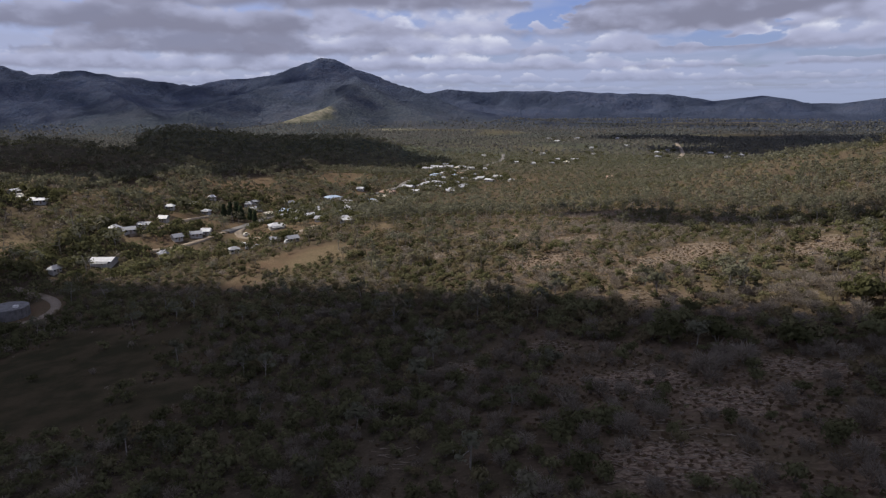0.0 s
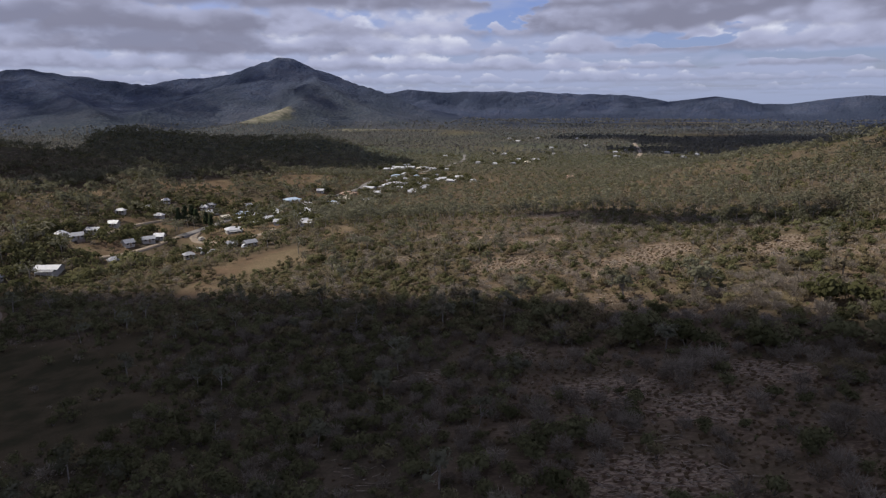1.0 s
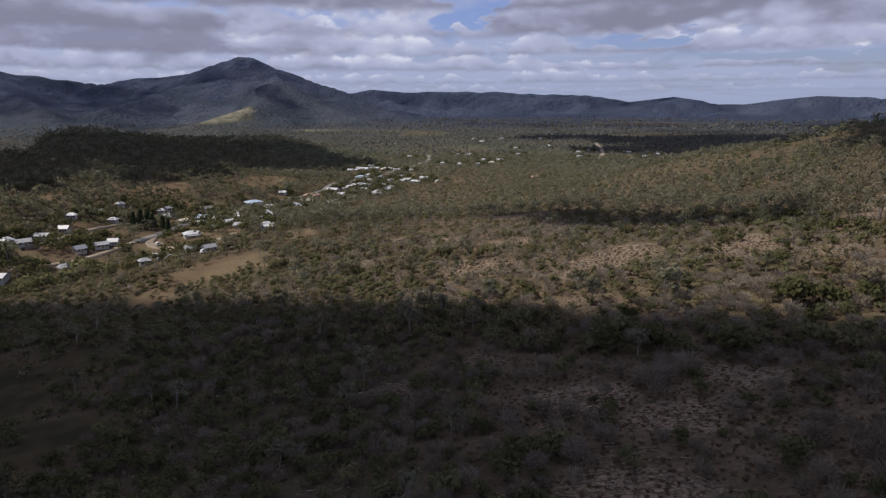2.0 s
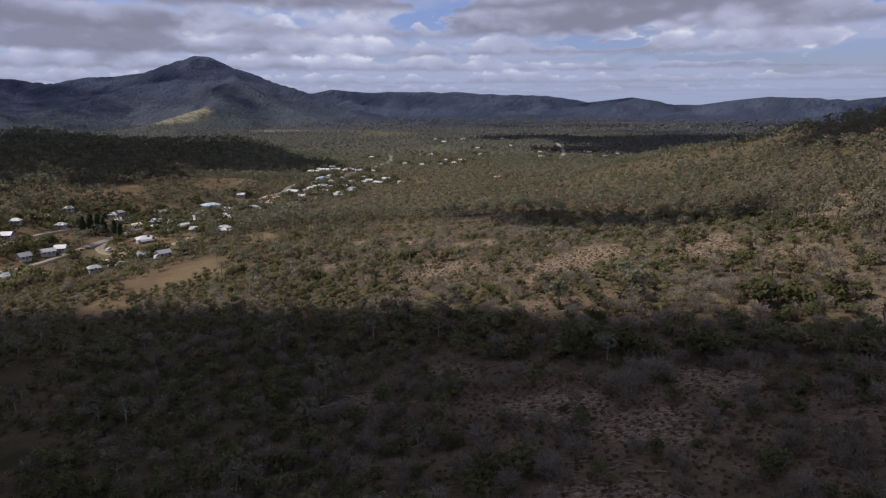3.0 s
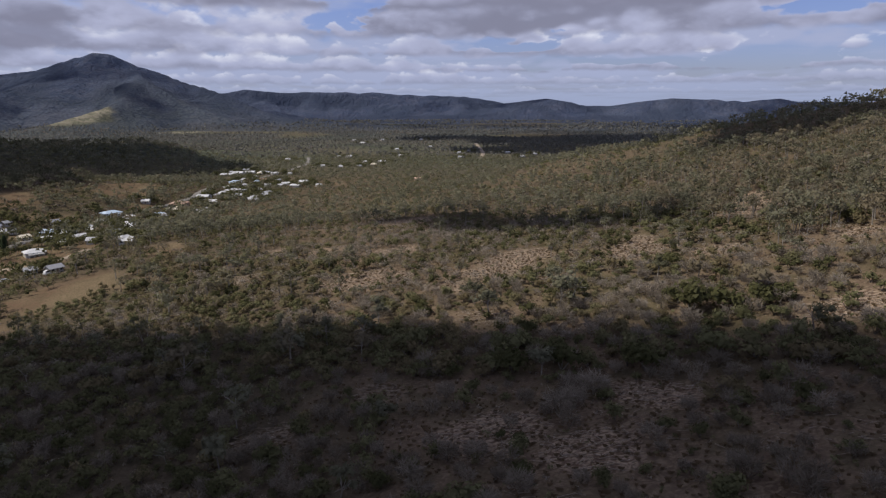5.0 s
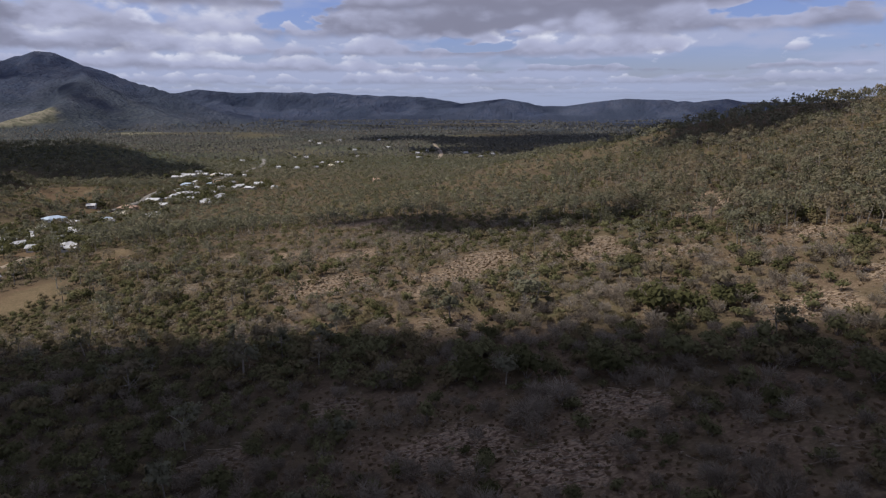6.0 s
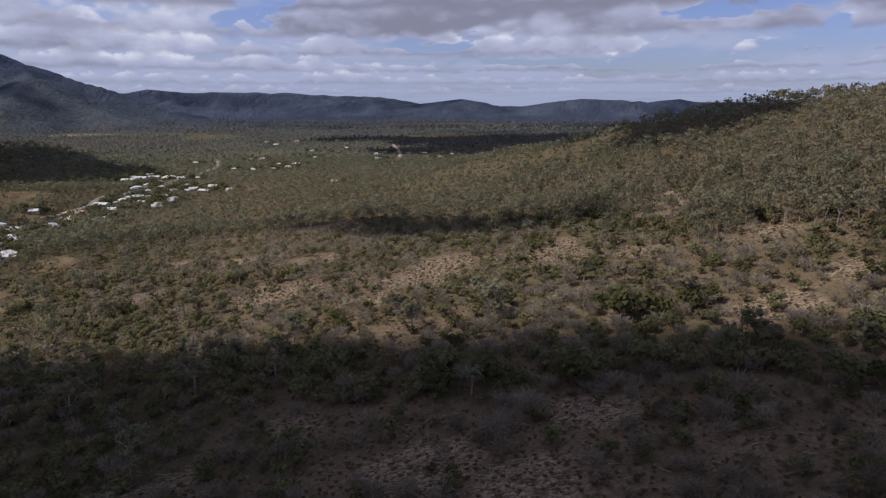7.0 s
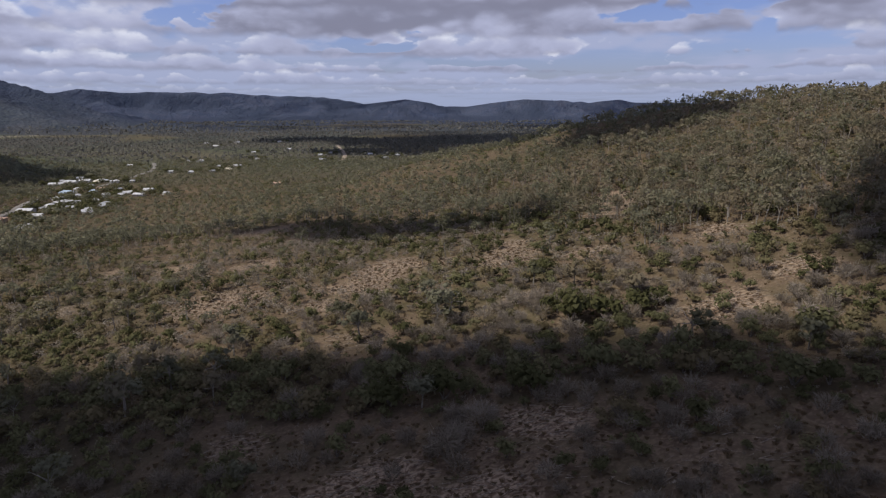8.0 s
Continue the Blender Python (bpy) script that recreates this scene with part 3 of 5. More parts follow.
BARE_SLOPE = [
    (98, 237, 10, 14, -22), (40, 252, 14, 12, -9), (66, 214, 6, 6, -17), (126, 209, 11, 9, -31), (169, 162, 6, 6, -53),
    (85, 225, 10, 15, -23), (127, 127, 8, 7, -54), (40, 121, 9, 8, -22), (71, 120, 9, 6, -36), (26, 151, 5, 5, -11),
    (50, 106, 7, 7, -30), (2, 144, 8, 6, -1), (96, 400, 15, 12, -13), (189, 222, 9, 10, -45), (38, 323, 11, 10, -7),
    (99, 238, 10, 12, -24), (197, 237, 10, 12, -44), (152, 126, 7, 6, -59), (33, 84, 9, 7, -21),
]
BARE_SPOTS = [
    (52, 248, 6, 4, -12), (72, 231, 6, 4, -18), (100, 241, 6, 5, -23), (91, 203, 5, 3, -25), (105, 174, 5, 3, -33),
    (139, 186, 6, 4, -38), (137, 222, 6, 5, -33), (96, 346, 9, 9, -16), (17, 345, 8, 8, -3), (-1, 289, 7, 6, 0),
    (-18, 341, 8, 8, 3), (175, 216, 7, 5, -40), (199, 270, 8, 8, -37), (116, 223, 6, 4, -28), (64, 293, 9, 8, -12),
    (43, 552, 12, 12, -4), (-42, 407, 9, 10, 6),
]
BRUSHWOOD = [(127, 127, 7, 5, -30), (151, 129, 8, 5, -30), (62, 182, 8, 5, -30), (-9, 102, 5, 4, -30), (28, 82, 8, 5, -30), (38, 87, 7, 5, -30), (67, 111, 9, 5, -30), (82, 90, 9, 5, -30), (39, 94, 8, 5, -30), (144, 165, 5, 3, -30), (43, 242, 7, 4, -30)]
CLEARED_SPURS = [(-545, 2585, 150, 50, 65), (-500, 2690, 60, 34, 65), (-195, 2520, 85, 60, 10)]
FIELDS = [(37, 2470, 153, 60, -1), (1243, 2936, 479, 90, -23), (-548, 2560, 160, 62, 65), (-179, 2493, 71, 133, 4),
          (232, 1416, 57, 60, -9), (90, 837, 45, 10, -6), (-110, 740, 22, 26, 8), (-204, 966, 26, 28, 12), (285, 1433, 55, 50, -11), (856, 1898, 110, 89, -24), (185, 2182, 77, 144, -5), (75, 2432, 190, 75, -2), (897, 3078, 260, 80, -16), (1457, 3132, 300, 80, -25), (290, 1537, 75, 40, -11)]


def ovals(x, y, rows, wobble=0.25, size=18):
    x, y = np.asarray(x, float), np.asarray(y, float)
    out = np.zeros(x.shape)
    ragged = rough(x, y, size, 21, 3) * wobble
    for cx, cy, a, b, turn in rows:
        c, s = math.cos(radians(turn)), math.sin(radians(turn))
        u, v = (x - cx) * c + (y - cy) * s, -(x - cx) * s + (y - cy) * c
        out = np.maximum(out, np.clip(2.2 * (1.3 - np.sqrt((u / a) ** 2 + (v / b) ** 2) + ragged), 0, 1))
    return out


LOW_GROWTH = [(-78, 288, 48, 15, 8), (-110, 405, 30, 22, 15), (-150, 385, 26, 12, 20)]
GROVES = [(-138, 350, 20, 12, 28), (-172, 328, 30, 11, 30), (-150, 338, 18, 10, 25), (-215, 335, 20, 14, 34), (-60, 300, 26, 8, 10), (-205, 360, 16, 16, 0)]


def belt(x):
    """The middle of the dense trees across the near slope."""
    return np.interp(x, [-250, -45, 0, 36, 55, 75, 90, 105, 160], [320, 222, 195, 172, 156, 143, 130, 112, 70])


def gully_line(y):
    """The wooded gully behind the lit slope: its x for each y."""
    return np.interp(y, [60, 100, 150, 177, 194, 224, 253, 291, 327, 364, 406], [225, 200, 172, 158, 151, 152, 157, 151, 139, 123, 104])


def fore_bare(x, y):
    return np.clip((x - 5) / 25, 0, 1) * np.clip((belt(x) - 18 - y) / 14, 0, 1)


def before_houses(x, y):
    """True on the gardens that lie open on the slope's side of a house."""
    out = np.zeros(x.shape, bool)
    for hx, hy, length, turn, roof in HOUSES:
        d = math.hypot(hx, hy)
        fx, fy = -hx / d, -hy / d
        along, across = (x - hx) * fx + (y - hy) * fy, (x - hx) * fy - (y - hy) * fx
        out |= (np.abs(across) < length * 0.75) & (along > -3) & (along < 6 + d * 0.016)
    return out


def built_on(x, y):
    """True where a house, a road or the view of a house from the slope keeps trees away."""
    out = np.zeros(x.shape, bool)
    for hx, hy, length, turn, roof in HOUSES:
        d = math.hypot(hx, hy)
        fx, fy = -hx / d, -hy / d
        along, across = (x - hx) * fx + (y - hy) * fy, (x - hx) * fy - (y - hy) * fx
        out |= (np.abs(across) < length * 0.55 + 0.5) & (along > -5) & (along < 4 + d * 0.010)
    for half, line in ROADS.values():
        for a, b in zip(line[:-1], line[1:]):
            d = (b[0] - a[0], b[1] - a[1])
            s = np.clip(((x - a[0]) * d[0] + (y - a[1]) * d[1]) / (d[0] ** 2 + d[1] ** 2), 0, 1)
            out |= np.hypot(x - a[0] - s * d[0], y - a[1] - s * d[1]) < half + 1.5
    for vx, vy, turn, paint in VEHICLES:
        out |= np.hypot(x - vx, y - vy) < 5
    return out | (np.hypot(x - TANK[0], y - TANK[1]) < 11)


# ---- the ground sheet ----
def openness(x, y):
    """How bare of trees the ground is, from 0 to 1."""
    return np.maximum(ovals(x, y, PADDOCKS + TOWN_GRASS, 0.5, 14), ovals(x, y, FIELDS, 0.5, 90))


def sheet(name, verts, faces):
    me = bpy.data.meshes.new(name)
    verts, faces = np.ascontiguousarray(verts, np.float32), np.ascontiguousarray(faces, np.int32)
    me.vertices.add(len(verts))
    me.vertices.foreach_set("co", verts.ravel())
    k = faces.shape[1]
    me.loops.add(faces.size)
    me.loops.foreach_set("vertex_index", faces.ravel())
    me.polygons.add(len(faces))
    me.polygons.foreach_set("loop_start", np.arange(0, faces.size, k, dtype=np.int32))
    me.update(calc_edges=True)
    return me


def soft_normals(me, ways):
    me.polygons.foreach_set("use_smooth", np.ones(len(me.polygons), bool))
    me.normals_split_custom_set_from_vertices(np.ascontiguousarray(ways, np.float32))


def give(me, name, values):
    me.attributes.new(name, "FLOAT", "POINT").data.foreach_set("value", np.ascontiguousarray(values, np.float32))


def make_ground():
    bearings = np.radians(np.concatenate([np.arange(-180, -46, 3.0), np.arange(-46, 78, 0.32), np.arange(78, 180, 3.0)]))
    radii = np.concatenate([[0.0, 8, 16, 24], np.geomspace(30, 2350, 230), np.linspace(2385, 4960, 95)])
    a, r = np.meshgrid(bearings, radii)
    x, y = r * np.sin(a), r * np.cos(a) + 10
    z = land(x, y)
    rows, cols = x.shape
    i = (np.arange(rows - 1)[:, None] * cols + np.arange(cols)[None, :])
    j = (np.arange(rows - 1)[:, None] * cols + (np.arange(cols)[None, :] + 1) % cols)
    faces = np.stack([i, i + cols, j + cols, j], -1).reshape(-1, 4)
    me = sheet("ground", np.stack([x, y, z], -1).reshape(-1, 3), faces)
    x, y, z, r = x.ravel(), y.ravel(), z.ravel(), r.ravel()
    give(me, "open", openness(x, y))
    give(me, "cleared", ovals(x, y, CLEARED_SPURS, 0.4, 40))
    give(me, "pasture", ovals(x, y, PADDOCKS[2:4], 0.5, 14))
    give(me, "bare", np.maximum(ovals(x, y, BARE_SLOPE + BARE_SPOTS, 0.5, 9), 0.14 * fore_bare(x, y)))
    # darker ground on the west side and beyond the gully, patchy by noise
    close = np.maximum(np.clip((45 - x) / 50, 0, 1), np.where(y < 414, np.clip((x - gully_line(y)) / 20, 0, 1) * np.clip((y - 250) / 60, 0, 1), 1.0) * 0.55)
    give(me, "woodfloor", np.clip(close + 0.5 * rough(x, y, 30, 61), 0, 1) * (1 - openness(x, y)))
    # darkens the far forest colour in noise bands and over the low plain
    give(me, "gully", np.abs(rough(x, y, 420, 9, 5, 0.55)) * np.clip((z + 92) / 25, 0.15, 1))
    rise = np.clip((z - VALLEY - 12) / 30, 0, 1)
    give(me, "wood", np.clip((r - 850) / 300, 0, 1) * np.clip(rise + 0.75 + rough(x, y, 260, 31) * 0.6, 0, 1))
    # share of the haze-tinted far colour and its folds, by distance
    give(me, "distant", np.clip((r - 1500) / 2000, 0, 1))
    me.polygons.foreach_set("use_smooth", np.ones(len(me.polygons), bool))
    me.materials.append(GROUND)
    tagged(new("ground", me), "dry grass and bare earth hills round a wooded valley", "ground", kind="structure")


make_ground()


# ---- the clouds overhead, whose shadows lie on the land ----
def make_cloud(name, spots, seed, label, stuff_of=CLOUD):
    """A flat-bottomed heap cloud that shades the given ground: x, y, half length, half width, turn of each lobe's shadow."""
    rng = np.random.default_rng(seed)
    bm = bmesh.new()
    base = 900.0
    for gx, gy, a, b, turn in spots:
        gz = float(land(np.array([gx]), np.array([gy]))[0])
        lift = (base - gz) / SUN_WAY.z
        m = Matrix.Translation((gx + SUN_WAY.x * lift, gy + SUN_WAY.y * lift, base)) @ Matrix.Rotation(radians(turn), 4, "Z") @ Matrix.Diagonal((a, b, min(a, b) * 0.35, 1))
        bmesh.ops.create_icosphere(bm, subdivisions=3, radius=1.0, matrix=m)
    for v in bm.verts:
        p = v.co
        q = noise.fractal(p / 90, 0.9, 2.0, 4)
        v.co.x += q * 16
        v.co.y += noise.fractal(p / 90 + Vector((7, 3, 1)), 0.9, 2.0, 4) * 16
        v.co.z = max(base - 12 + 6 * q, p.z + 22 * q)
    me = bpy.data.meshes.new(name)
    bm.to_mesh(me)
    bm.free()
    me.polygons.foreach_set("use_smooth", np.ones(len(me.polygons), bool))
    me.materials.append(stuff_of)
    return tagged(new(name, me), label, "cloud", kind="stuff")


make_cloud("cloud", [(-215, 209, 275, 116, -19), (-85, 171, 126, 102, -35), (-3, 116, 137, 84, -30), (63, 59, 193, 57, -19), (-60, -20, 300, 130, 0), (145, 12, 103, 50, 10), (84, 108, 48, 34, -40), (76, 139, 37, 27, -40), (-300, 80, 200, 130, 0),
                     (0, -220, 380, 140, 0)], 1, "grey flat-bottomed cloud over the near slope")
make_cloud("cloud", [(135, 320, 78, 34, -66), (108, 398, 45, 19, -62), (158, 264, 30, 15, -88)], 5, "small ragged cloud over the slope")
make_cloud("cloud", [(197, 127, 42, 11, 38), (265, 132, 50, 36, 25), (310, 60, 90, 60, 0)], 6, "ragged cloud over the hill")
make_cloud("cloud", [(-330, 1080, 240, 170, 0), (-150, 1110, 170, 120, 0), (-500, 830, 150, 90, 20)], 2, "grey heap cloud over the low dark hill")
make_cloud("cloud", [(-430, 620, 130, 100, 20), (-480, 480, 120, 90, 0), (-340, 560, 100, 90, 0), (-300, 680, 130, 110, 0), (-230, 720, 90, 80, 0)], 9, "grey heap cloud over the west hills")
make_cloud("cloud", [(-720, 3680, 560, 360, 0), (-440, 3060, 70, 170, 10), (-280, 2850, 80, 150, 0)], 3, "broad thin cloud over the mountain", THIN_CLOUD)
make_cloud("cloud", [(-2000, 3550, 900, 760, 0), (-1250, 3100, 420, 420, 0), (-1000, 2750, 260, 130, 10), (-2300, 2700, 600, 400, 0)], 10, "long thin cloud over the western range", THIN_CLOUD)
make_cloud("cloud", [(2100, 4200, 480, 200, 0), (3300, 3300, 400, 300, 0)], 11, "scattered thin cloud over the far range", THIN_CLOUD)
make_cloud("cloud", [(1300, 2000, 520, 260, 0), (700, 1850, 300, 150, 0), (1100, 1050, 400, 200, 0)], 4, "grey heap cloud over the far woods", THIN_CLOUD)
make_cloud("cloud", [(650, 1340, 230, 140, -20), (1000, 1640, 420, 250, 0), (600, 1880, 170, 90, 0)], 12, "ragged cloud over the edge of the valley")
make_cloud("cloud", [(338, 345, 80, 48, -50), (420, 470, 110, 70, -45), (372, 395, 60, 40, -48), (560, 640, 150, 110, 30), (650, 540, 170, 90, 0)], 7, "grey heap cloud over the east spur")
make_cloud("cloud", [(300, 3450, 420, 160, 0), (1000, 2900, 560, 300, 0), (2050, 2500, 560, 330, 0)], 8, "long thin cloud over the plain", THIN_CLOUD)


# ---- trees and shrubs ----
def tube(p, q, r, s, sides=5):
    p, q = np.array(p, float), np.array(q, float)
    d = (q - p) / (np.linalg.norm(q - p) + 1e-9)
    u = np.cross(d, (0.31, 0.95, 0.05))
    u /= np.linalg.norm(u)
    v = np.cross(d, u)
    k = np.arange(sides) * 2 * np.pi / sides
    ring = np.cos(k)[:, None] * u + np.sin(k)[:, None] * v
    verts = np.concatenate([p + ring * r, q + ring * s])
    i = np.arange(sides)
    j = (i + 1) % sides
    return verts, np.stack([i, j, j + sides, i + sides], -1)


def gather(pieces):
    verts, faces, n = [], [], 0
    for v, f in pieces:
        verts.append(v)
        faces.append(f + n)
        n += len(v)
    return np.concatenate(verts), np.concatenate(faces)


def leaves(rng, lobes, count, size, core=True):
    """Leaf clumps over the skins of some lobes (centre, radii): bent little sheets turned every way."""
    pick = rng.integers(0, len(lobes), count)
    c, r = np.array([l[0] for l in lobes])[pick], np.array([l[1] for l in lobes])[pick]
    way = rng.normal(size=(count, 3))
    way[:, 2] = np.abs(way[:, 2]) * 1.1 - 0.35
    way /= np.linalg.norm(way, axis=1)[:, None]
    centre = c + way * r * (rng.uniform(0.10, 1.15, count) ** 0.45)[:, None]
    normal = way + rng.normal(size=(count, 3)) * 0.4 + np.array([0, 0, 0.25])
    normal /= np.linalg.norm(normal, axis=1)[:, None]
    u = np.cross(normal, rng.normal(size=(count, 3)))
    u /= np.linalg.norm(u, axis=1)[:, None]
    v = np.cross(normal, u)
    s = (size * rng.uniform(0.6, 1.4, count))[:, None]
    w = s * rng.uniform(0.5, 1.0, (count, 1))
    sag = normal * s * 0.25
    verts = np.stack([centre - u * s - v * w * 0.6, centre + u * s * rng.uniform(0.4, 1.0, (count, 1)) - v * w * 0.5 - sag, centre + v * w], 1).reshape(-1, 3)
    out = way * 0.8 + normal * 0.45 + rng.normal(size=(count, 3)) * 0.2 + np.array([0, 0, 0.3])
    faces, ways = np.arange(count * 3).reshape(-1, 3), np.repeat(out / np.linalg.norm(out, axis=1)[:, None], 3, axis=0)
    # the close inner foliage of each lobe
    tips = np.array([(0, 0, 1), (1, 0, 0), (0.31, 0.95, 0), (-0.81, 0.59, 0), (-0.81, -0.59, 0), (0.31, -0.95, 0), (0, 0, -1)], float)
    fan = np.array([(0, 1 + j, 1 + (j + 1) % 5) for j in range(5)] + [(6, 1 + (j + 1) % 5, 1 + j) for j in range(5)])
    for c0, r0 in (lobes if core else ()):
        faces = np.concatenate([faces, fan + len(verts)])
        verts = np.concatenate([verts, c0 + tips * r0 * rng.uniform(0.65, 1.0, (7, 1)) * 0.60])
        ways = np.concatenate([ways, (tips + (0, 0, 0.15)) / np.linalg.norm(tips + (0, 0, 0.15), axis=1)[:, None]])
    return verts, faces, ways


def gum(rng, clumps, size, limbs):
    """A gum: a pale bare trunk, a few rising limbs and loose tufts of leaves high up."""
    h = rng.uniform(0.9, 1.1)
    lobes, wood = [], []
    lean = rng.normal(0, 0.06, 2)
    fork = np.array([lean[0], lean[1], 0.48 * h])
    wood.append(tube((0, 0, -0.05), fork, 0.022, 0.014))
    for k in range(7):
        a = k * 0.9 * 1.9 + rng.uniform(-0.5, 0.5)
        out = rng.uniform(0.05, 0.32)
        c = np.array([lean[0] + out * math.cos(a), lean[1] + out * math.sin(a), h * (rng.uniform(0.50, 0.88) - out * 0.5)])
        lobes.append((c, np.array([rng.uniform(0.15, 0.25), rng.uniform(0.15, 0.25), rng.uniform(0.11, 0.18)])))
        if limbs or k < 3:
            wood.append(tube(fork * rng.uniform(0.7, 1.0), c, 0.012, 0.005))
    return leaves(rng, lobes, clumps, size, clumps > 150), (*gather(wood), None)


def wattle(rng, clumps, size, limbs, core=True):
    lobes, wood = [], []
    for k in range(4):
        a = k * 1.57 + rng.uniform(-0.5, 0.5)
        out = rng.uniform(0.08, 0.34)
        c = np.array([out * math.cos(a), out * math.sin(a), rng.uniform(0.28, 0.62)])
        lobes.append((c, np.array([rng.uniform(0.26, 0.40), rng.uniform(0.26, 0.40), rng.uniform(0.24, 0.36)])))
        wood.append(tube((0, 0, -0.05), c, 0.025, 0.008, 4))
    return leaves(rng, lobes, clumps, size, core and clumps > 60), (*gather(wood if limbs else wood[:1]), None)


def twiggy(rng, clumps, size, limbs):
    """A leafless shrub: a fan of bare sticks with finer ones at their ends."""
    wood, fine = [], []
    for k in range(limbs + 3):
        a, out = rng.uniform(0, 6.28), rng.uniform(0.15, 0.5)
        tip = np.array([out * math.cos(a), out * math.sin(a), rng.uniform(0.55, 0.95)])
        wood.append(tube((0, 0, -0.05), tip * 0.75, 0.018, 0.006, 3))
    n = clumps
    a, out = rng.uniform(0, 6.28, n), np.sqrt(rng.uniform(0, 1, n)) * 0.55
    root = np.stack([out * np.cos(a) * 0.75, out * np.sin(a) * 0.75, rng.uniform(0.25, 0.75, n)], -1)
    way = np.stack([np.cos(a) * 0.8, np.sin(a) * 0.8, rng.uniform(0.2, 1.2, n)], -1) + rng.normal(size=(n, 3)) * 0.5
    way /= np.linalg.norm(way, axis=1)[:, None]
    side = np.cross(way, rng.normal(size=(n, 3)))
    side /= np.linalg.norm(side, axis=1)[:, None]
    length, thick = rng.uniform(0.18, 0.42, n)[:, None], size * 0.3
    verts = np.stack([root - side * thick, root + side * thick, root + way * length], 1).reshape(-1, 3)
    return (verts, np.arange(n * 3).reshape(-1, 3), None), (*gather(wood), None)


def bare_bush(rng, clumps, size, limbs):
    """The same shrub farther off: sprays of twigs as small ragged sheets."""
    return wattle(rng, int(clumps * 0.9), size * 0.70, limbs, False)


KINDS = [("gum", gum, GUM_LEAF), ("wattle", wattle, WATTLE_LEAF), ("shrub", twiggy, TWIG)]


def tuft(rng, clumps, size, limbs):
    """A far tree: a few ragged tufts of leaves."""
    lobes = [(np.array([rng.normal(0, 0.12), rng.normal(0, 0.12), rng.uniform(0.4, 0.7)]), np.array([0.34, 0.34, 0.30])) for _ in range(3)]
    return leaves(rng, lobes, clumps, size, False), (None, None, None)


def scatter(rng, r0, r1, gap, b0=-48, b1=80):
    """Jittered places in a wide fan before the camera's whole way."""
    half = r1 + 20
    n = int(2 * half / gap)
    gx, gy = np.meshgrid(np.arange(-n // 2, n // 2) * gap, np.arange(-n // 2, n // 2) * gap)
    x = gx.ravel() + rng.uniform(-0.55, 0.55, gx.size) * gap
    y = gy.ravel() + rng.uniform(-0.55, 0.55, gx.size) * gap
    d, b = np.hypot(x, y - 15), np.degrees(np.arctan2(x, y - 15))
    keep = (d > r0) & (d < r1) & (b > b0) & (b < b1)
    return x[keep], y[keep]


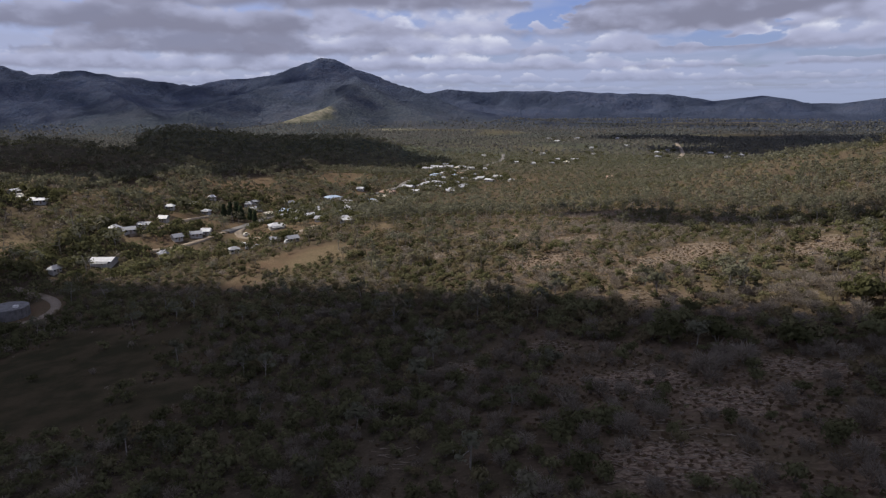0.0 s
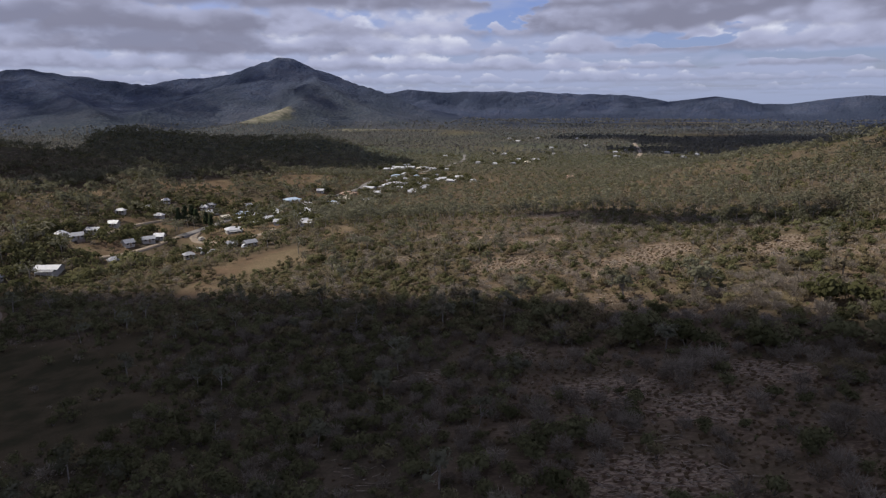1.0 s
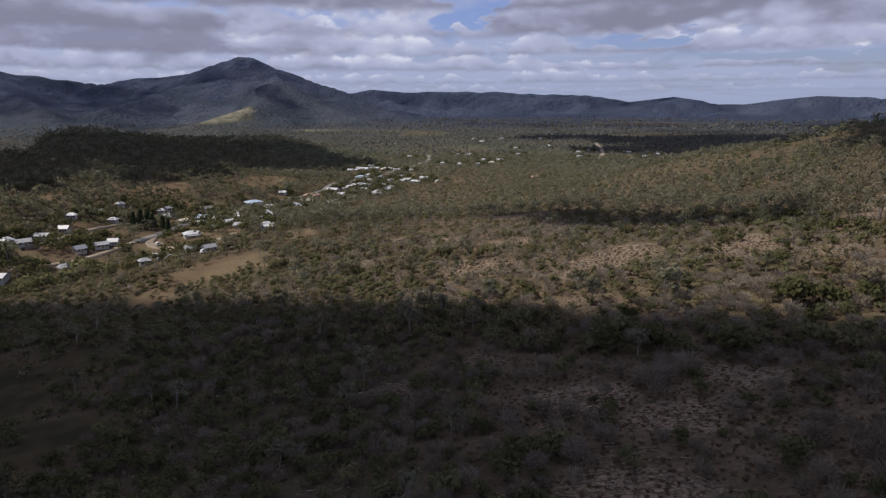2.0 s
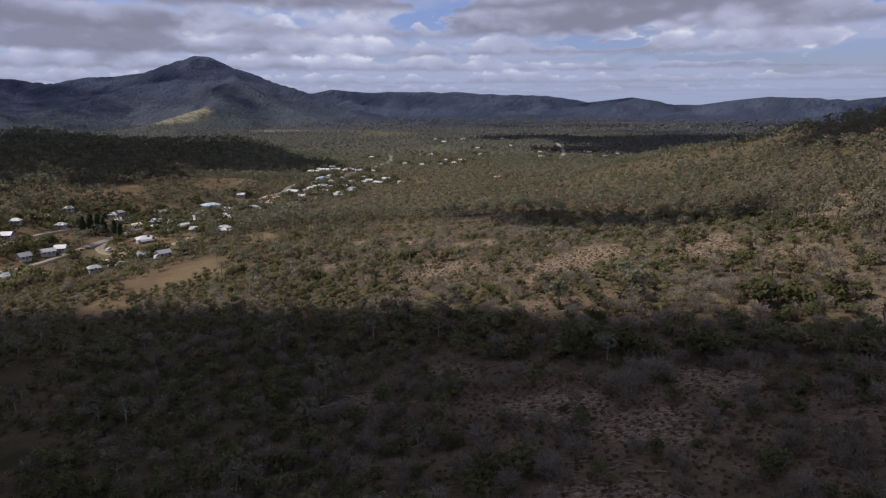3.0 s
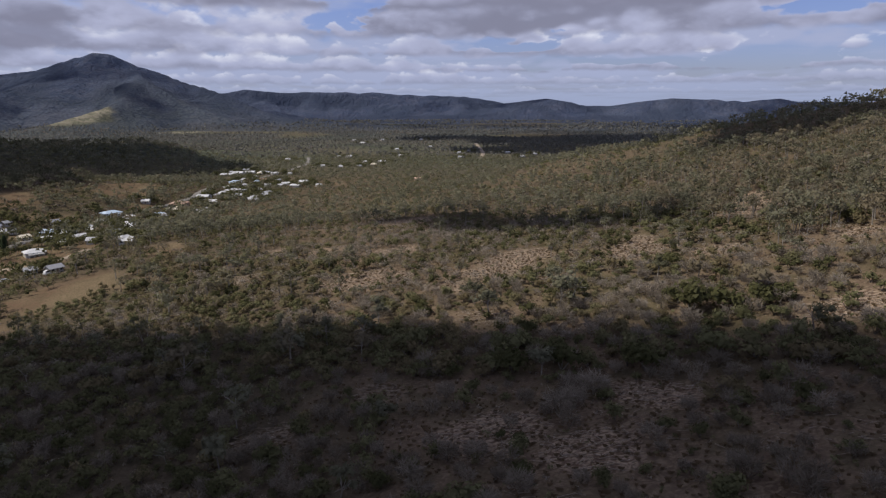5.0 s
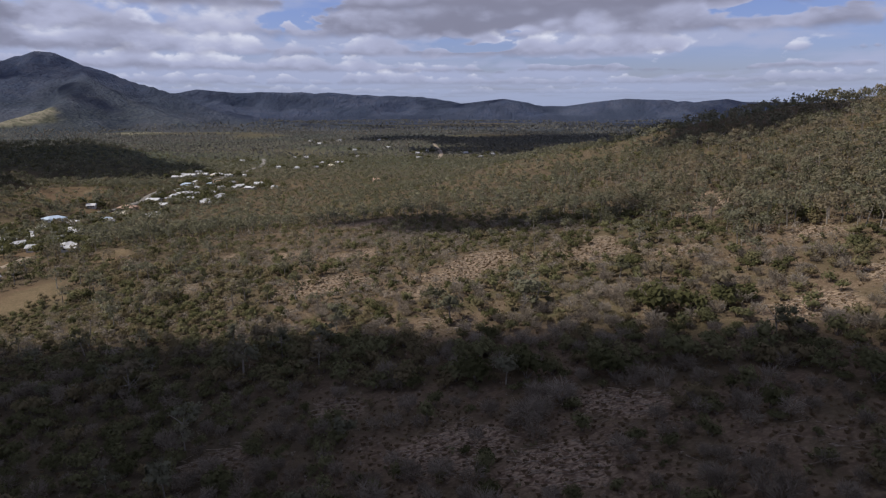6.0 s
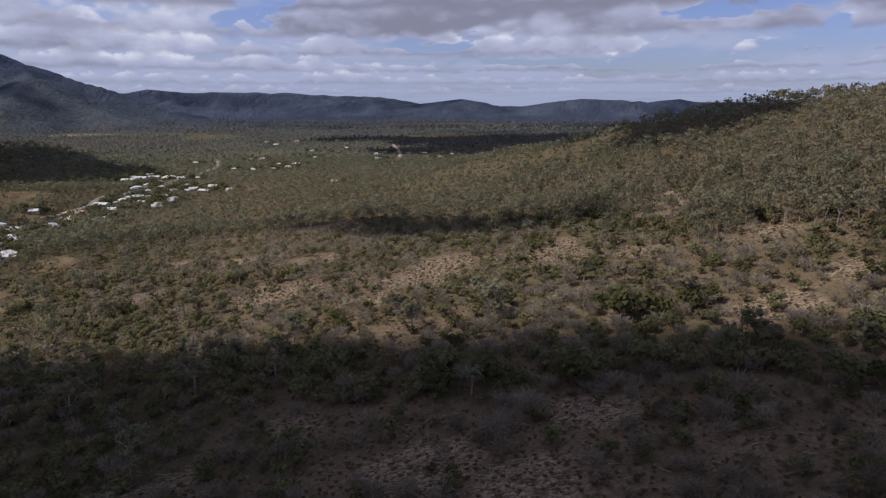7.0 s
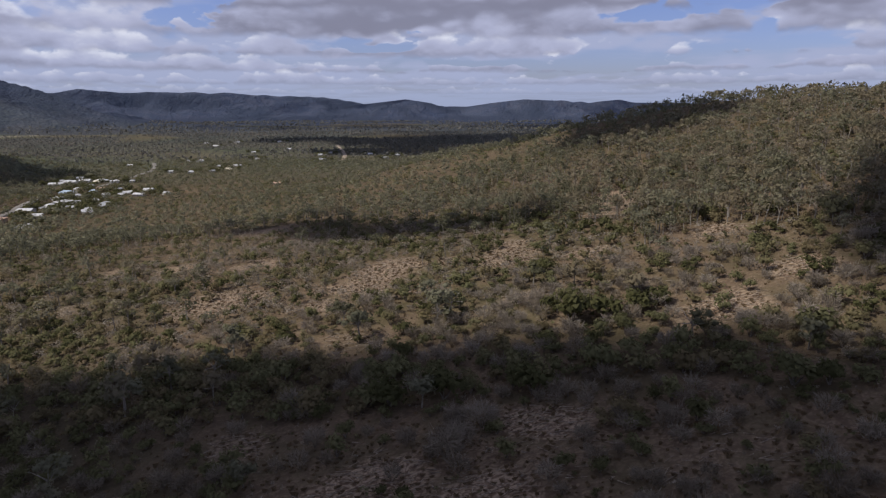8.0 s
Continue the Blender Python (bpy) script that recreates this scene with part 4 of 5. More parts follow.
def grown(rng, x, y, thin=0.0):
    """Which places bear a plant; its kind, height and tone by the part of the country it stands in."""
    free = ~built_on(x, y)
    x, y = x[free], y[free]
    wander = rough(x, y, 40, 47, 3)
    d1 = y - belt(x) + 8 * wander
    d2 = np.where(y < 414, x - gully_line(y), 30) + 8 * wander
    east = np.clip((x + 10) / 40, 0, 1)
    grove = ovals(x, y, GROVES, 0.4, 12)
    half = np.interp(x, [-60, 40, 100], [20, 14, 10])
    right = np.clip((x - 150) / 50, 0, 1) * np.clip((360 - y) / 60, 0, 1)
    hills = np.clip((-60 - x) / 60, 0, 1) * np.clip((y - 400) / 60, 0, 1) * np.clip((900 - y) / 80, 0, 1)
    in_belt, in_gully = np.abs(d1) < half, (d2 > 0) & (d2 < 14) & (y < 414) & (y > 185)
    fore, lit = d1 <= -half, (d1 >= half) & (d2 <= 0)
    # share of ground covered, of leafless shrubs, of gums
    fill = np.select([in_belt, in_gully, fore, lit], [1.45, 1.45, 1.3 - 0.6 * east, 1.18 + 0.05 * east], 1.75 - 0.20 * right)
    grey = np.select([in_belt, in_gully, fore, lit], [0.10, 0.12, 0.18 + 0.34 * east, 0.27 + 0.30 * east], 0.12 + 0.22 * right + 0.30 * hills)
    gums = np.select([in_belt, in_gully, fore, lit], [0.03, 0.10, 0.03, 0.10 - 0.04 * east], 0.45 + 0.08 * right)
    leftward = np.clip((-130 - x) / 50, 0, 1)
    fill = fill - 0.12 * lit + (0.65 + 0.4 * lit) * rough(x, y, 26, 41, 4) - thin + grove + 0.7 * leftward
    bald = np.maximum(openness(x, y) * np.where(ovals(x, y, TOWN_GRASS) > 0, 0.86, np.where(y > 430, 0.82, 0.97)) * (1 - grove), ovals(x, y, BARE_SLOPE + BARE_SPOTS, 0.5, 9) * 0.85)
    bald = np.maximum(bald, 0.8 * ovals(x, y, BRUSHWOOD, 0.5, 6))
    keep = (rng.uniform(0, 1, x.size) < fill) & (rng.uniform(0, 1, x.size) > bald)
    x, y, grey, gums, grove = x[keep], y[keep], grey[keep] * (1 - grove[keep]), gums[keep], grove[keep]
    in_belt, in_gully, fore, lit, east, right, hills = in_belt[keep], in_gully[keep], fore[keep], lit[keep], east[keep], right[keep], hills[keep]
    n = x.size
    dice = rng.uniform(0, 1, n) - 0.35 * rough(x, y, 45, 43, 3)
    kind = np.where(dice < grey, 2, np.where(rng.uniform(0, 1, n) < gums, 0, 1))
    height = np.where(kind == 0, rng.uniform(5.0, 9.4, n), np.where(kind == 1, 1.1 + 4.4 * rng.beta(1.6, 2.2, n), rng.uniform(1.8, 4.0, n)))
    tall = np.select([in_belt, in_gully, fore, lit], [1.25, 1.1, 1.0, 1.08], 1.15)
    west = np.clip((30 - x) / 40, 0, 1) * np.clip((y - belt(x) - 40) / 40, 0, 1)
    tall = tall + west * 0.15 + 0.3 * np.clip((-130 - x) / 50, 0, 1)
    # zone tones also paint light: paler on the lit slope, darker in the foreground
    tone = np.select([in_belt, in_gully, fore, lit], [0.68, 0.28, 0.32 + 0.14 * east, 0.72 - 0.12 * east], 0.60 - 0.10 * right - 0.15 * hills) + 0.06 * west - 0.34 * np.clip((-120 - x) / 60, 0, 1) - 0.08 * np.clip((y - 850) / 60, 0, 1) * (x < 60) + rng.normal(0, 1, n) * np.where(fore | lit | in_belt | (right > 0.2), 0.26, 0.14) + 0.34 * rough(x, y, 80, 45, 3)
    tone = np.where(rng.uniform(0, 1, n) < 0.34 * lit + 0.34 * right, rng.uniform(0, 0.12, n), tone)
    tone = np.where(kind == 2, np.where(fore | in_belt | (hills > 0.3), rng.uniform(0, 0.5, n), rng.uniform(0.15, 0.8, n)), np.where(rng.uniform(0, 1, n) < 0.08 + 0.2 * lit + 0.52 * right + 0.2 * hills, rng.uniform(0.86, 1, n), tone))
    height = height * tall * (1 + 0.6 * grove)
    height = np.where(before_houses(x, y), np.minimum(height, 2.6), height)
    height = np.where(ovals(x, y, LOW_GROWTH, 0.3, 12) > 0.3, np.minimum(height, 2.7), height)
    return x, y, kind, height, np.clip(tone - 0.1 * grove, 0, 1)


def plant_stuff(name, label, rng, x, y, kind, height, tone, clumps, size, limbs, variants=5, wood=True, distant=False, leaf_of=None, build_as=None):
    """Joined plants: one mesh of leaves and one of wood under a single thing."""
    z = land(x, y)
    root = tagged(new(name), label, "woodland", kind="stuff")
    for k, (title, build, look_of) in enumerate(KINDS):
        if distant and k == 2:
            build = bare_bush
        build = build_as or build
        chosen = np.where(kind == k)[0]
        if not len(chosen):
            continue
        shapes = [build(rng, int(clumps * 1.25) if k == 0 else clumps, size * (0.58 if k == 0 else 1.0), limbs) for _ in range(variants)]
        for part_of, mat_of in ((0, leaf_of or look_of), (1, GUM_BARK if k == 0 else BARK if k == 1 else TWIG)):
            if part_of == 1 and not wood:
                continue
            vs, fs, tones, base = [], {}, [], 0
            out_v, out_f, out_n = [], [], []
            for s in range(variants):
                ids = chosen[s::variants]
                v, f, ways = shapes[s][part_of]
                turn, wide = rng.uniform(0, 6.28, len(ids)), rng.uniform(0.85, 1.2, len(ids))
                c, sn, h = np.cos(turn), np.sin(turn), height[ids]
                px = (v[None, :, 0] * c[:, None] - v[None, :, 1] * sn[:, None]) * (h * wide)[:, None] + x[ids][:, None]
                py = (v[None, :, 0] * sn[:, None] + v[None, :, 1] * c[:, None]) * (h * wide)[:, None] + y[ids][:, None]
                pz = v[None, :, 2] * h[:, None] + z[ids][:, None]
                out_v.append(np.stack([px, py, pz], -1).reshape(-1, 3))
                out_f.append((f[None] + (np.arange(len(ids)) * len(v))[:, None, None] + base).reshape(-1, f.shape[1]))
                if ways is not None:
                    out_n.append(np.stack([ways[None, :, 0] * c[:, None] - ways[None, :, 1] * sn[:, None], ways[None, :, 0] * sn[:, None] + ways[None, :, 1] * c[:, None],
                                           np.repeat(ways[None, :, 2], len(ids), 0)], -1).reshape(-1, 3))
                base += len(ids) * len(v)
                tones.append(np.repeat(tone[ids], len(v)))
            title_of = ("crowns" if k < 2 else "twigs") if part_of == 0 else "trunks"
            me = sheet(title_of, np.concatenate(out_v), np.concatenate(out_f))
            give(me, "tone", np.concatenate(tones))
            if out_n:
                soft_normals(me, np.concatenate(out_n))
            me.materials.append(mat_of)
            ob = new(title_of, me)
            ob.parent = root
            tagged(ob, kind="stuff")
    return root


LABELS = {"gum": "olive-green gum tree with a pale trunk among dry scrub", "wattle": "rounded dark green wattle bush on the slope", "shrub": "grey leafless shrub with a haze of fine twigs"}


LANDMARKS = [(103, 150, 1, 9.5, 0.0), (109, 145, 1, 9.0, 0.05), (115, 141, 1, 7.0, 0.05), (121, 141, 1, 6.0, 0.05), (122, 104, 1, 7.0, 0.62), (104, 97, 1, 6.5, 0.3), (107, 93, 1, 5.0, 0.1),
             (55, 146, 1, 8.0, 0.05), (64, 141, 1, 8.5, 0.1), (77, 130, 1, 7.5, 0.05), (53, 121, 2, 5.5, 0.5), (63, 126, 2, 5.0, 0.6), (57, 123, 2, 4.5, 0.4), (41, 119, 1, 1.8, 0.1),
             (43, 116, 1, 2.2, 0.1), (40, 110, 1, 3.0, 0.15), (159, 143, 1, 5.0, 0.5), (175, 172, 1, 6.0, 0.5), (178, 135, 0, 8.0, 0.05), (183, 139, 0, 7.0, 0.05), (121, 183, 1, 6.5, 0.1)]


def make_woods():
    rng = np.random.default_rng(5)
    x, y = scatter(rng, 30, 205, 3.6, -43, 74)
    x, y, kind, height, tone = grown(rng, x, y)
    for lx, ly, k, h, c in LANDMARKS:
        clear = np.hypot(x - lx, y - ly) > h * 0.45
        x, y, kind, height, tone = x[clear], y[clear], kind[clear], height[clear], tone[clear]
    first = x.size
    x, y = np.append(x, [r[0] for r in LANDMARKS]), np.append(y, [r[1] for r in LANDMARKS])
    kind, height, tone = np.append(kind, [r[2] for r in LANDMARKS]), np.append(height, [r[3] for r in LANDMARKS]), np.append(tone, [r[4] for r in LANDMARKS])
    # the trees of one stretch of the near slope stand as things of their own
    stretch = np.where((x[:first] > -20) & (x[:first] < 125) & (y[:first] > 75) & (y[:first] < 165))[0]
    own = np.append(np.arange(first, x.size), rng.permutation(stretch)[:275])
    rest = np.ones(x.size, bool)
    rest[own] = False
    shapes = {}
    for k, (title, build, look_of) in enumerate(KINDS):
        for s in range(6):
            made = []
            for (v, f, ways), part_name, m in zip(build(rng, (330, 340, 420)[k], (0.058, 0.075, 0.05)[k], 5), ("crown", "trunk"), (look_of, GUM_BARK if k == 0 else BARK if k == 1 else TWIG)):
                made.append((part_name, v, f, ways, m))
            shapes[k, s] = made
    meshes = {}
    z = land(x, y)
    for i in own:
        k, s, shade = int(kind[i]), int(rng.integers(0, 6)), round(float(tone[i]) * 5) / 5
        title = KINDS[k][0] + ("_tree" if k == 0 else "_bush" if k == 1 else "")
        tree = tagged(new(title), LABELS[KINDS[k][0]], "tree" if k == 0 else "bush", "bushes of the near slope")
        h = float(height[i])
        tree.matrix_basis = Matrix.LocRotScale((x[i], y[i], z[i]), Euler((0, 0, rng.uniform(0, 6.28))), (h * rng.uniform(0.85, 1.2), h * rng.uniform(0.85, 1.2), h))
        for part_name, v, f, ways, m in shapes[k, s]:
            key = (k, s, shade, part_name)
            if key not in meshes:
                meshes[key] = sheet(part_name, v, f)
                give(meshes[key], "tone", np.full(len(v), shade))
                if ways is not None:
                    soft_normals(meshes[key], ways)
                meshes[key].materials.append(m)
            new(part_name, meshes[key]).parent = tree
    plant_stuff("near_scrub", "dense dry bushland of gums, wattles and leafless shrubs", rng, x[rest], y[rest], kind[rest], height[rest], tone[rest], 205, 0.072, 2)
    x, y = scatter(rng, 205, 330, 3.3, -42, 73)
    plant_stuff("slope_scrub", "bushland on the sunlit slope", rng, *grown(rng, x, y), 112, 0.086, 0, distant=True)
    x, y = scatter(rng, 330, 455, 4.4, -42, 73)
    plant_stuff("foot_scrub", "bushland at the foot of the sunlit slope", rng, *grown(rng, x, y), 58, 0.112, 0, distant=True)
    x, y = scatter(rng, 455, 900, 5.2, -40, -2)
    plant_stuff("west_woods", "grey-brown woods on the hills behind the town", rng, *grown(rng, x, y, -0.25), 26, 0.165, 0, wood=False, distant=True)
    x, y = scatter(rng, 455, 1250, 7.5, -40, 71)
    beyond = (np.hypot(x, y - 15) > 900) | (np.degrees(np.arctan2(x, y - 15)) > -2)
    plant_stuff("valley_woods", "olive-green woods along the valley", rng, *grown(rng, x[beyond], y[beyond], -0.1), 24, 0.165, 0, wood=False, distant=True)
    # garden and street trees close behind and beside the houses
    spots = []
    for hx, hy, length, turn, roof in HOUSES:
        d = math.hypot(hx, hy)
        ux, uy = hx / d, hy / d
        for k in range(18):
            back, aside = rng.uniform(-8, 14), rng.uniform(-1, 1) * (length * 1.2 + 5)
            spots.append((hx + ux * back + uy * aside, hy + uy * back - ux * aside))
    x, y = np.array(spots).T
    free = ~built_on(x, y)
    x, y = x[free], y[free]
    plant_stuff("town_trees", "dark leafy garden trees between the houses", rng, x, y, np.ones(x.size, int), rng.uniform(3.5, 9.5, x.size), rng.uniform(0, 0.22, x.size), 46, 0.12, 0)
    x, y = scatter(rng, 15, 420, 14, -180, 180)
    bearing = np.degrees(np.arctan2(x, y - 15))
    outside = (bearing < -43) | (bearing > 74) | (np.hypot(x, y - 15) < 30)
    plant_stuff("back_scrub", "bushland round the rest of the hill", rng, *grown(rng, x[outside], y[outside]), 10, 0.2, 0, wood=False, distant=True)
    x, y = scatter(rng, 1250, 2500, 14, -39, 69)
    x, y, kind, height, tone = grown(rng, x, y)
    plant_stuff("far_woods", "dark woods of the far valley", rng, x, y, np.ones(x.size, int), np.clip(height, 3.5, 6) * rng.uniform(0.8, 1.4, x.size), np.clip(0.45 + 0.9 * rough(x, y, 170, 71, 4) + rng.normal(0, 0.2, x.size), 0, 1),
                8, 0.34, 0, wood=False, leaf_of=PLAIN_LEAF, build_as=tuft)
    # tree lines and copses of the farthest plain
    x, y = scatter(rng, 2500, 4000, 24, -38, 66)
    copse = (land(x, y) < -80) & (openness(x, y) < 0.3) & (rough(x, y * 2.2, 260, 77, 3) + rng.normal(0, 0.15, x.size) > -0.12)
    x, y = x[copse], y[copse]
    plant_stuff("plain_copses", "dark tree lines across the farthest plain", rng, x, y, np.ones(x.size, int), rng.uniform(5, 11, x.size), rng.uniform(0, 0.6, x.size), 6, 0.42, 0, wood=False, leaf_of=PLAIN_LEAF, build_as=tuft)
    # low growth between the bushes
    x, y = scatter(rng, 45, 330, 2.5, -42, 73)
    bald = np.maximum(openness(x, y), 0.72 * ovals(x, y, BARE_SLOPE + BARE_SPOTS, 0.5, 9))
    keep = (rng.uniform(0, 1, x.size) < (0.45 + 0.45 * rough(x, y, 18, 75, 3)) * (1 - bald)) & ~built_on(x, y)
    x, y = x[keep], y[keep]
    plant_stuff("undergrowth", "low dry shrubs and rank grass between the bushes", rng, x, y, np.where(rng.uniform(0, 1, x.size) < 0.55, 2, 1), rng.uniform(0.5, 1.5, x.size), rng.uniform(0.1, 0.95, x.size), 15, 0.21, 0, wood=False, distant=True)


make_woods()


# ---- roads, houses, tank ----
def part(name, bm, material_of, parent, label=""):
    me = bpy.data.meshes.new(name)
    bm.to_mesh(me)
    bm.free()
    me.materials.append(material_of)
    ob = new(name, me)
    ob.parent = parent
    if label:
        tagged(ob, label)
    return ob


def block(bm, x0, y0, z0, x1, y1, z1):
    bmesh.ops.create_cube(bm, size=1, matrix=Matrix.Translation(((x0 + x1) / 2, (y0 + y1) / 2, (z0 + z1) / 2)) @ Matrix.Diagonal((x1 - x0, y1 - y0, z1 - z0, 1)))
    return bm


def level(x, y):
    return float(land(np.array([float(x)]), np.array([float(y)]))[0])


def make_road(name, half, line, mat_of, label):
    pts = []
    for a, b in zip(line[:-1], line[1:]):
        n = max(2, int(math.dist(a, b) / 6))
        pts += [(a[0] + (b[0] - a[0]) * k / n, a[1] + (b[1] - a[1]) * k / n) for k in range(n)]
    pts = np.array(pts + [line[-1]], float)
    for _ in range(3):
        pts[1:-1] = (pts[:-2] + 2 * pts[1:-1] + pts[2:]) / 4
    d = np.gradient(pts, axis=0)
    side = np.stack([-d[:, 1], d[:, 0]], -1) / np.linalg.norm(d, axis=1)[:, None]
    offs = (-half - 0.6, -half, -half * 0.4, half * 0.4, half, half + 0.6)
    xy = np.stack([pts + side * o for o in offs], 1)
    z = land(xy[..., 0], xy[..., 1]).max(axis=1)[:, None] + np.array([-1.2, 0.06, 0.12, 0.12, 0.06, -1.2])
    v = np.concatenate([xy, z[..., None]], -1).reshape(-1, 3)
    k = len(offs)
    i = (np.arange(len(pts) - 1)[:, None] * k + np.arange(k - 1)[None, :]).ravel()
    me = sheet(name, v, np.stack([i, i + 1, i + k + 1, i + k], -1))
    me.materials.append(mat_of)
    tagged(new(name, me), label, "road", kind="structure")


for road_name, (half, line) in ROADS.items():
    sealed = road_name == "main_street"
    make_road(road_name, half, line, BITUMEN if sealed else GRAVEL, "grey sealed street through the small town" if sealed else "pale gravel track through dry grass")

SAY = {"W": "white", "G": "galvanised grey", "C": "cream", "B": "blue-grey", "T": "tan"}


def make_house(x, y, length, turn, roof_kind, rng):
    """A low timber house with a sheet-metal roof, hipped or gabled, and a verandah."""
    house = tagged(new("house"), f"small {'brick' if roof_kind == 'T' else 'timber'} house with a {SAY[roof_kind]} sheet roof among trees", "house", "houses of the town")
    house.matrix_basis = pose(x, y, level(x, y), 0, 0, turn)
    length *= 1.08 if y > 650 else 1.0
    a, b = length * 0.44, min(length * rng.uniform(0.62, 0.8), 11) / 2
    h, rise, over = rng.uniform(2.2, 2.5), rng.uniform(1.2, 1.8), 0.6
    part("wall", block(bmesh.new(), -a, -b, -1.8, a, b, h), WALL[roof_kind], house)
    bm = bmesh.new()
    hip = rng.uniform(0, 1) < 0.5
    ridge = a + over - (b * 0.9 if hip else 0)
    low, t = h - 0.12, 0.16
    ring = []
    for dz in (0, t):
        ring.append([bm.verts.new(c) for c in ((-a - over, -b - over, low + dz), (a + over, -b - over, low + dz), (a + over, b + over, low + dz), (-a - over, b + over, low + dz),
                                               (-ridge, 0, h + rise + dz), (ridge, 0, h + rise + dz))])
    faces = ((0, 1, 5, 4), (2, 3, 4, 5), (1, 2, 5), (3, 0, 4))
    for f in faces:
        bm.faces.new([ring[1][k] for k in f])
        bm.faces.new([ring[0][k] for k in reversed(f)])
    for k in range(4):
        j = (k + 1) % 4
        bm.faces.new((ring[0][k], ring[0][j], ring[1][j], ring[1][k]))
    part("roof", bm, ROOF[roof_kind], house, f"{SAY[roof_kind]} corrugated roof")
    for side in (-1, 1):
        count = 3 if length > 11 else 2
        for k in range(count):
            cx = -a + (k + 0.5 + (0.2 if k else -0.05)) * 2 * a / count
            y0, y1 = sorted((side * (b - 0.05), side * (b + 0.06)))
            w = part("window", block(bmesh.new(), cx - 0.75, y0, 1.1, cx + 0.75, y1, 2.3), TRIM, house)
            g0, g1 = sorted((side * (b + 0.02), side * (b + 0.09)))
            part("pane", block(bmesh.new(), cx - 0.65, g0, 1.2, cx + 0.65, g1, 2.2), GLASS, w)
    part("door", block(bmesh.new(), -0.45 + a * 0.1, -b - 0.07, 0.1, 0.45 + a * 0.1, -b + 0.03, 2.15), DOOR, house)
    if length > 9.5 and rng.uniform(0, 1) < 0.7:
        bm = bmesh.new()
        deep = 2.4
        v = [bm.verts.new(c) for c in ((-a * 0.8, -b - over + 0.1, low - 0.05), (a * 0.8, -b - over + 0.1, low - 0.05), (a * 0.8, -b - deep, low - 0.6), (-a * 0.8, -b - deep, low - 0.6))]
        top = bm.faces.new(v)
        bmesh.ops.solidify(bm, geom=[top], thickness=0.1)
        porch = part("verandah_roof", bm, ROOF[roof_kind], house)
        for k in range(4):
            px = -a * 0.76 + k * a * 1.52 / 3
            part("post", block(bmesh.new(), px - 0.06, -b - deep + 0.1, -1.2, px + 0.06, -b - deep + 0.22, low - 0.6), TRIM, porch)


def make_vehicle(x, y, turn, paint):
    van = tagged(new("van" if paint != "grey" else "car"), f"parked {paint} {'van' if paint != 'grey' else 'car'} on pale gravel", "vehicle")
    van.matrix_basis = pose(x, y, level(x, y) + 0.25, 0, 0, turn)
    tall = 2.1 if paint != "grey" else 1.45
    long_half = 2.6 if paint != "grey" else 2.2
    bm = block(bmesh.new(), -long_half, -0.9, 0.3, long_half, 0.9, tall * 0.55)
    bmesh.ops.bevel(bm, geom=bm.edges[:], offset=0.12, segments=2, affect="EDGES")
    part("body", bm, PAINT[paint], van)
    bm = block(bmesh.new(), -long_half * 0.92, -0.82, tall * 0.5, long_half * 0.5, 0.82, tall)
    for v in bm.verts:
        if v.co.z > tall * 0.8:
            v.co.x *= 0.86
            v.co.y *= 0.9
    bmesh.ops.bevel(bm, geom=bm.edges[:], offset=0.1, segments=2, affect="EDGES")
    part("cabin", bm, PAINT[paint], van)
    for side in (-1, 1):
        y0, y1 = sorted((side * 0.78, side * 0.86))
        part("side_window", block(bmesh.new(), -long_half * 0.7, y0, tall * 0.62, long_half * 0.35, y1, tall * 0.88), GLASS, van)
        for end in (-1, 1):
            bm = bmesh.new()
            bmesh.ops.create_cone(bm, cap_ends=True, segments=14, radius1=0.33, radius2=0.33, depth=0.24,
                                  matrix=Matrix.Translation((end * long_half * 0.62, side * 0.82, 0.33 - 0.25)) @ Matrix.Rotation(radians(90), 4, "X"))
            part("wheel", bm, RUBBER, van)


def make_tank(x, y):
    """A round concrete water tank with a flat lid and a hatch."""
    tank = tagged(new("water_tank"), "round weathered concrete water tank on a dirt pad", "water tank")
    tank.matrix_basis = pose(x, y, level(x, y) - 0.3)
    radius, tall = 7.5, 5.0
    bm = bmesh.new()
    bmesh.ops.create_cone(bm, cap_ends=True, segments=40, radius1=radius, radius2=radius, depth=tall + 1.5, matrix=Matrix.Translation((0, 0, tall / 2 - 0.75)))
    part("wall", bm, CONCRETE, tank)
    bm = bmesh.new()
    bmesh.ops.create_cone(bm, cap_ends=True, segments=40, radius1=radius + 0.25, radius2=radius + 0.1, depth=0.4, matrix=Matrix.Translation((0, 0, tall + 0.2)))
    lid = part("lid", bm, CONCRETE, tank)
    part("hatch", block(bmesh.new(), 3.2, -2.2, tall + 0.4, 5.0, -0.6, tall + 1.3), TRIM, lid, "pale access hatch")
    for k in range(20):
        a = k * math.pi / 10
        bm = block(bmesh.new(), -0.15, -0.3, -0.75, 0.15, 0.3, tall)
        bm.transform(Matrix.Rotation(a, 4, "Z") @ Matrix.Translation((radius + 0.1, 0, 0)))
        part("rib", bm, CONCRETE, tank)


def make_town():
    rng = random.Random(8)
    for row in HOUSES:
        make_house(*row, rng)
    for row in VEHICLES:
        make_vehicle(*row)
    make_tank(*TANK)


make_town()


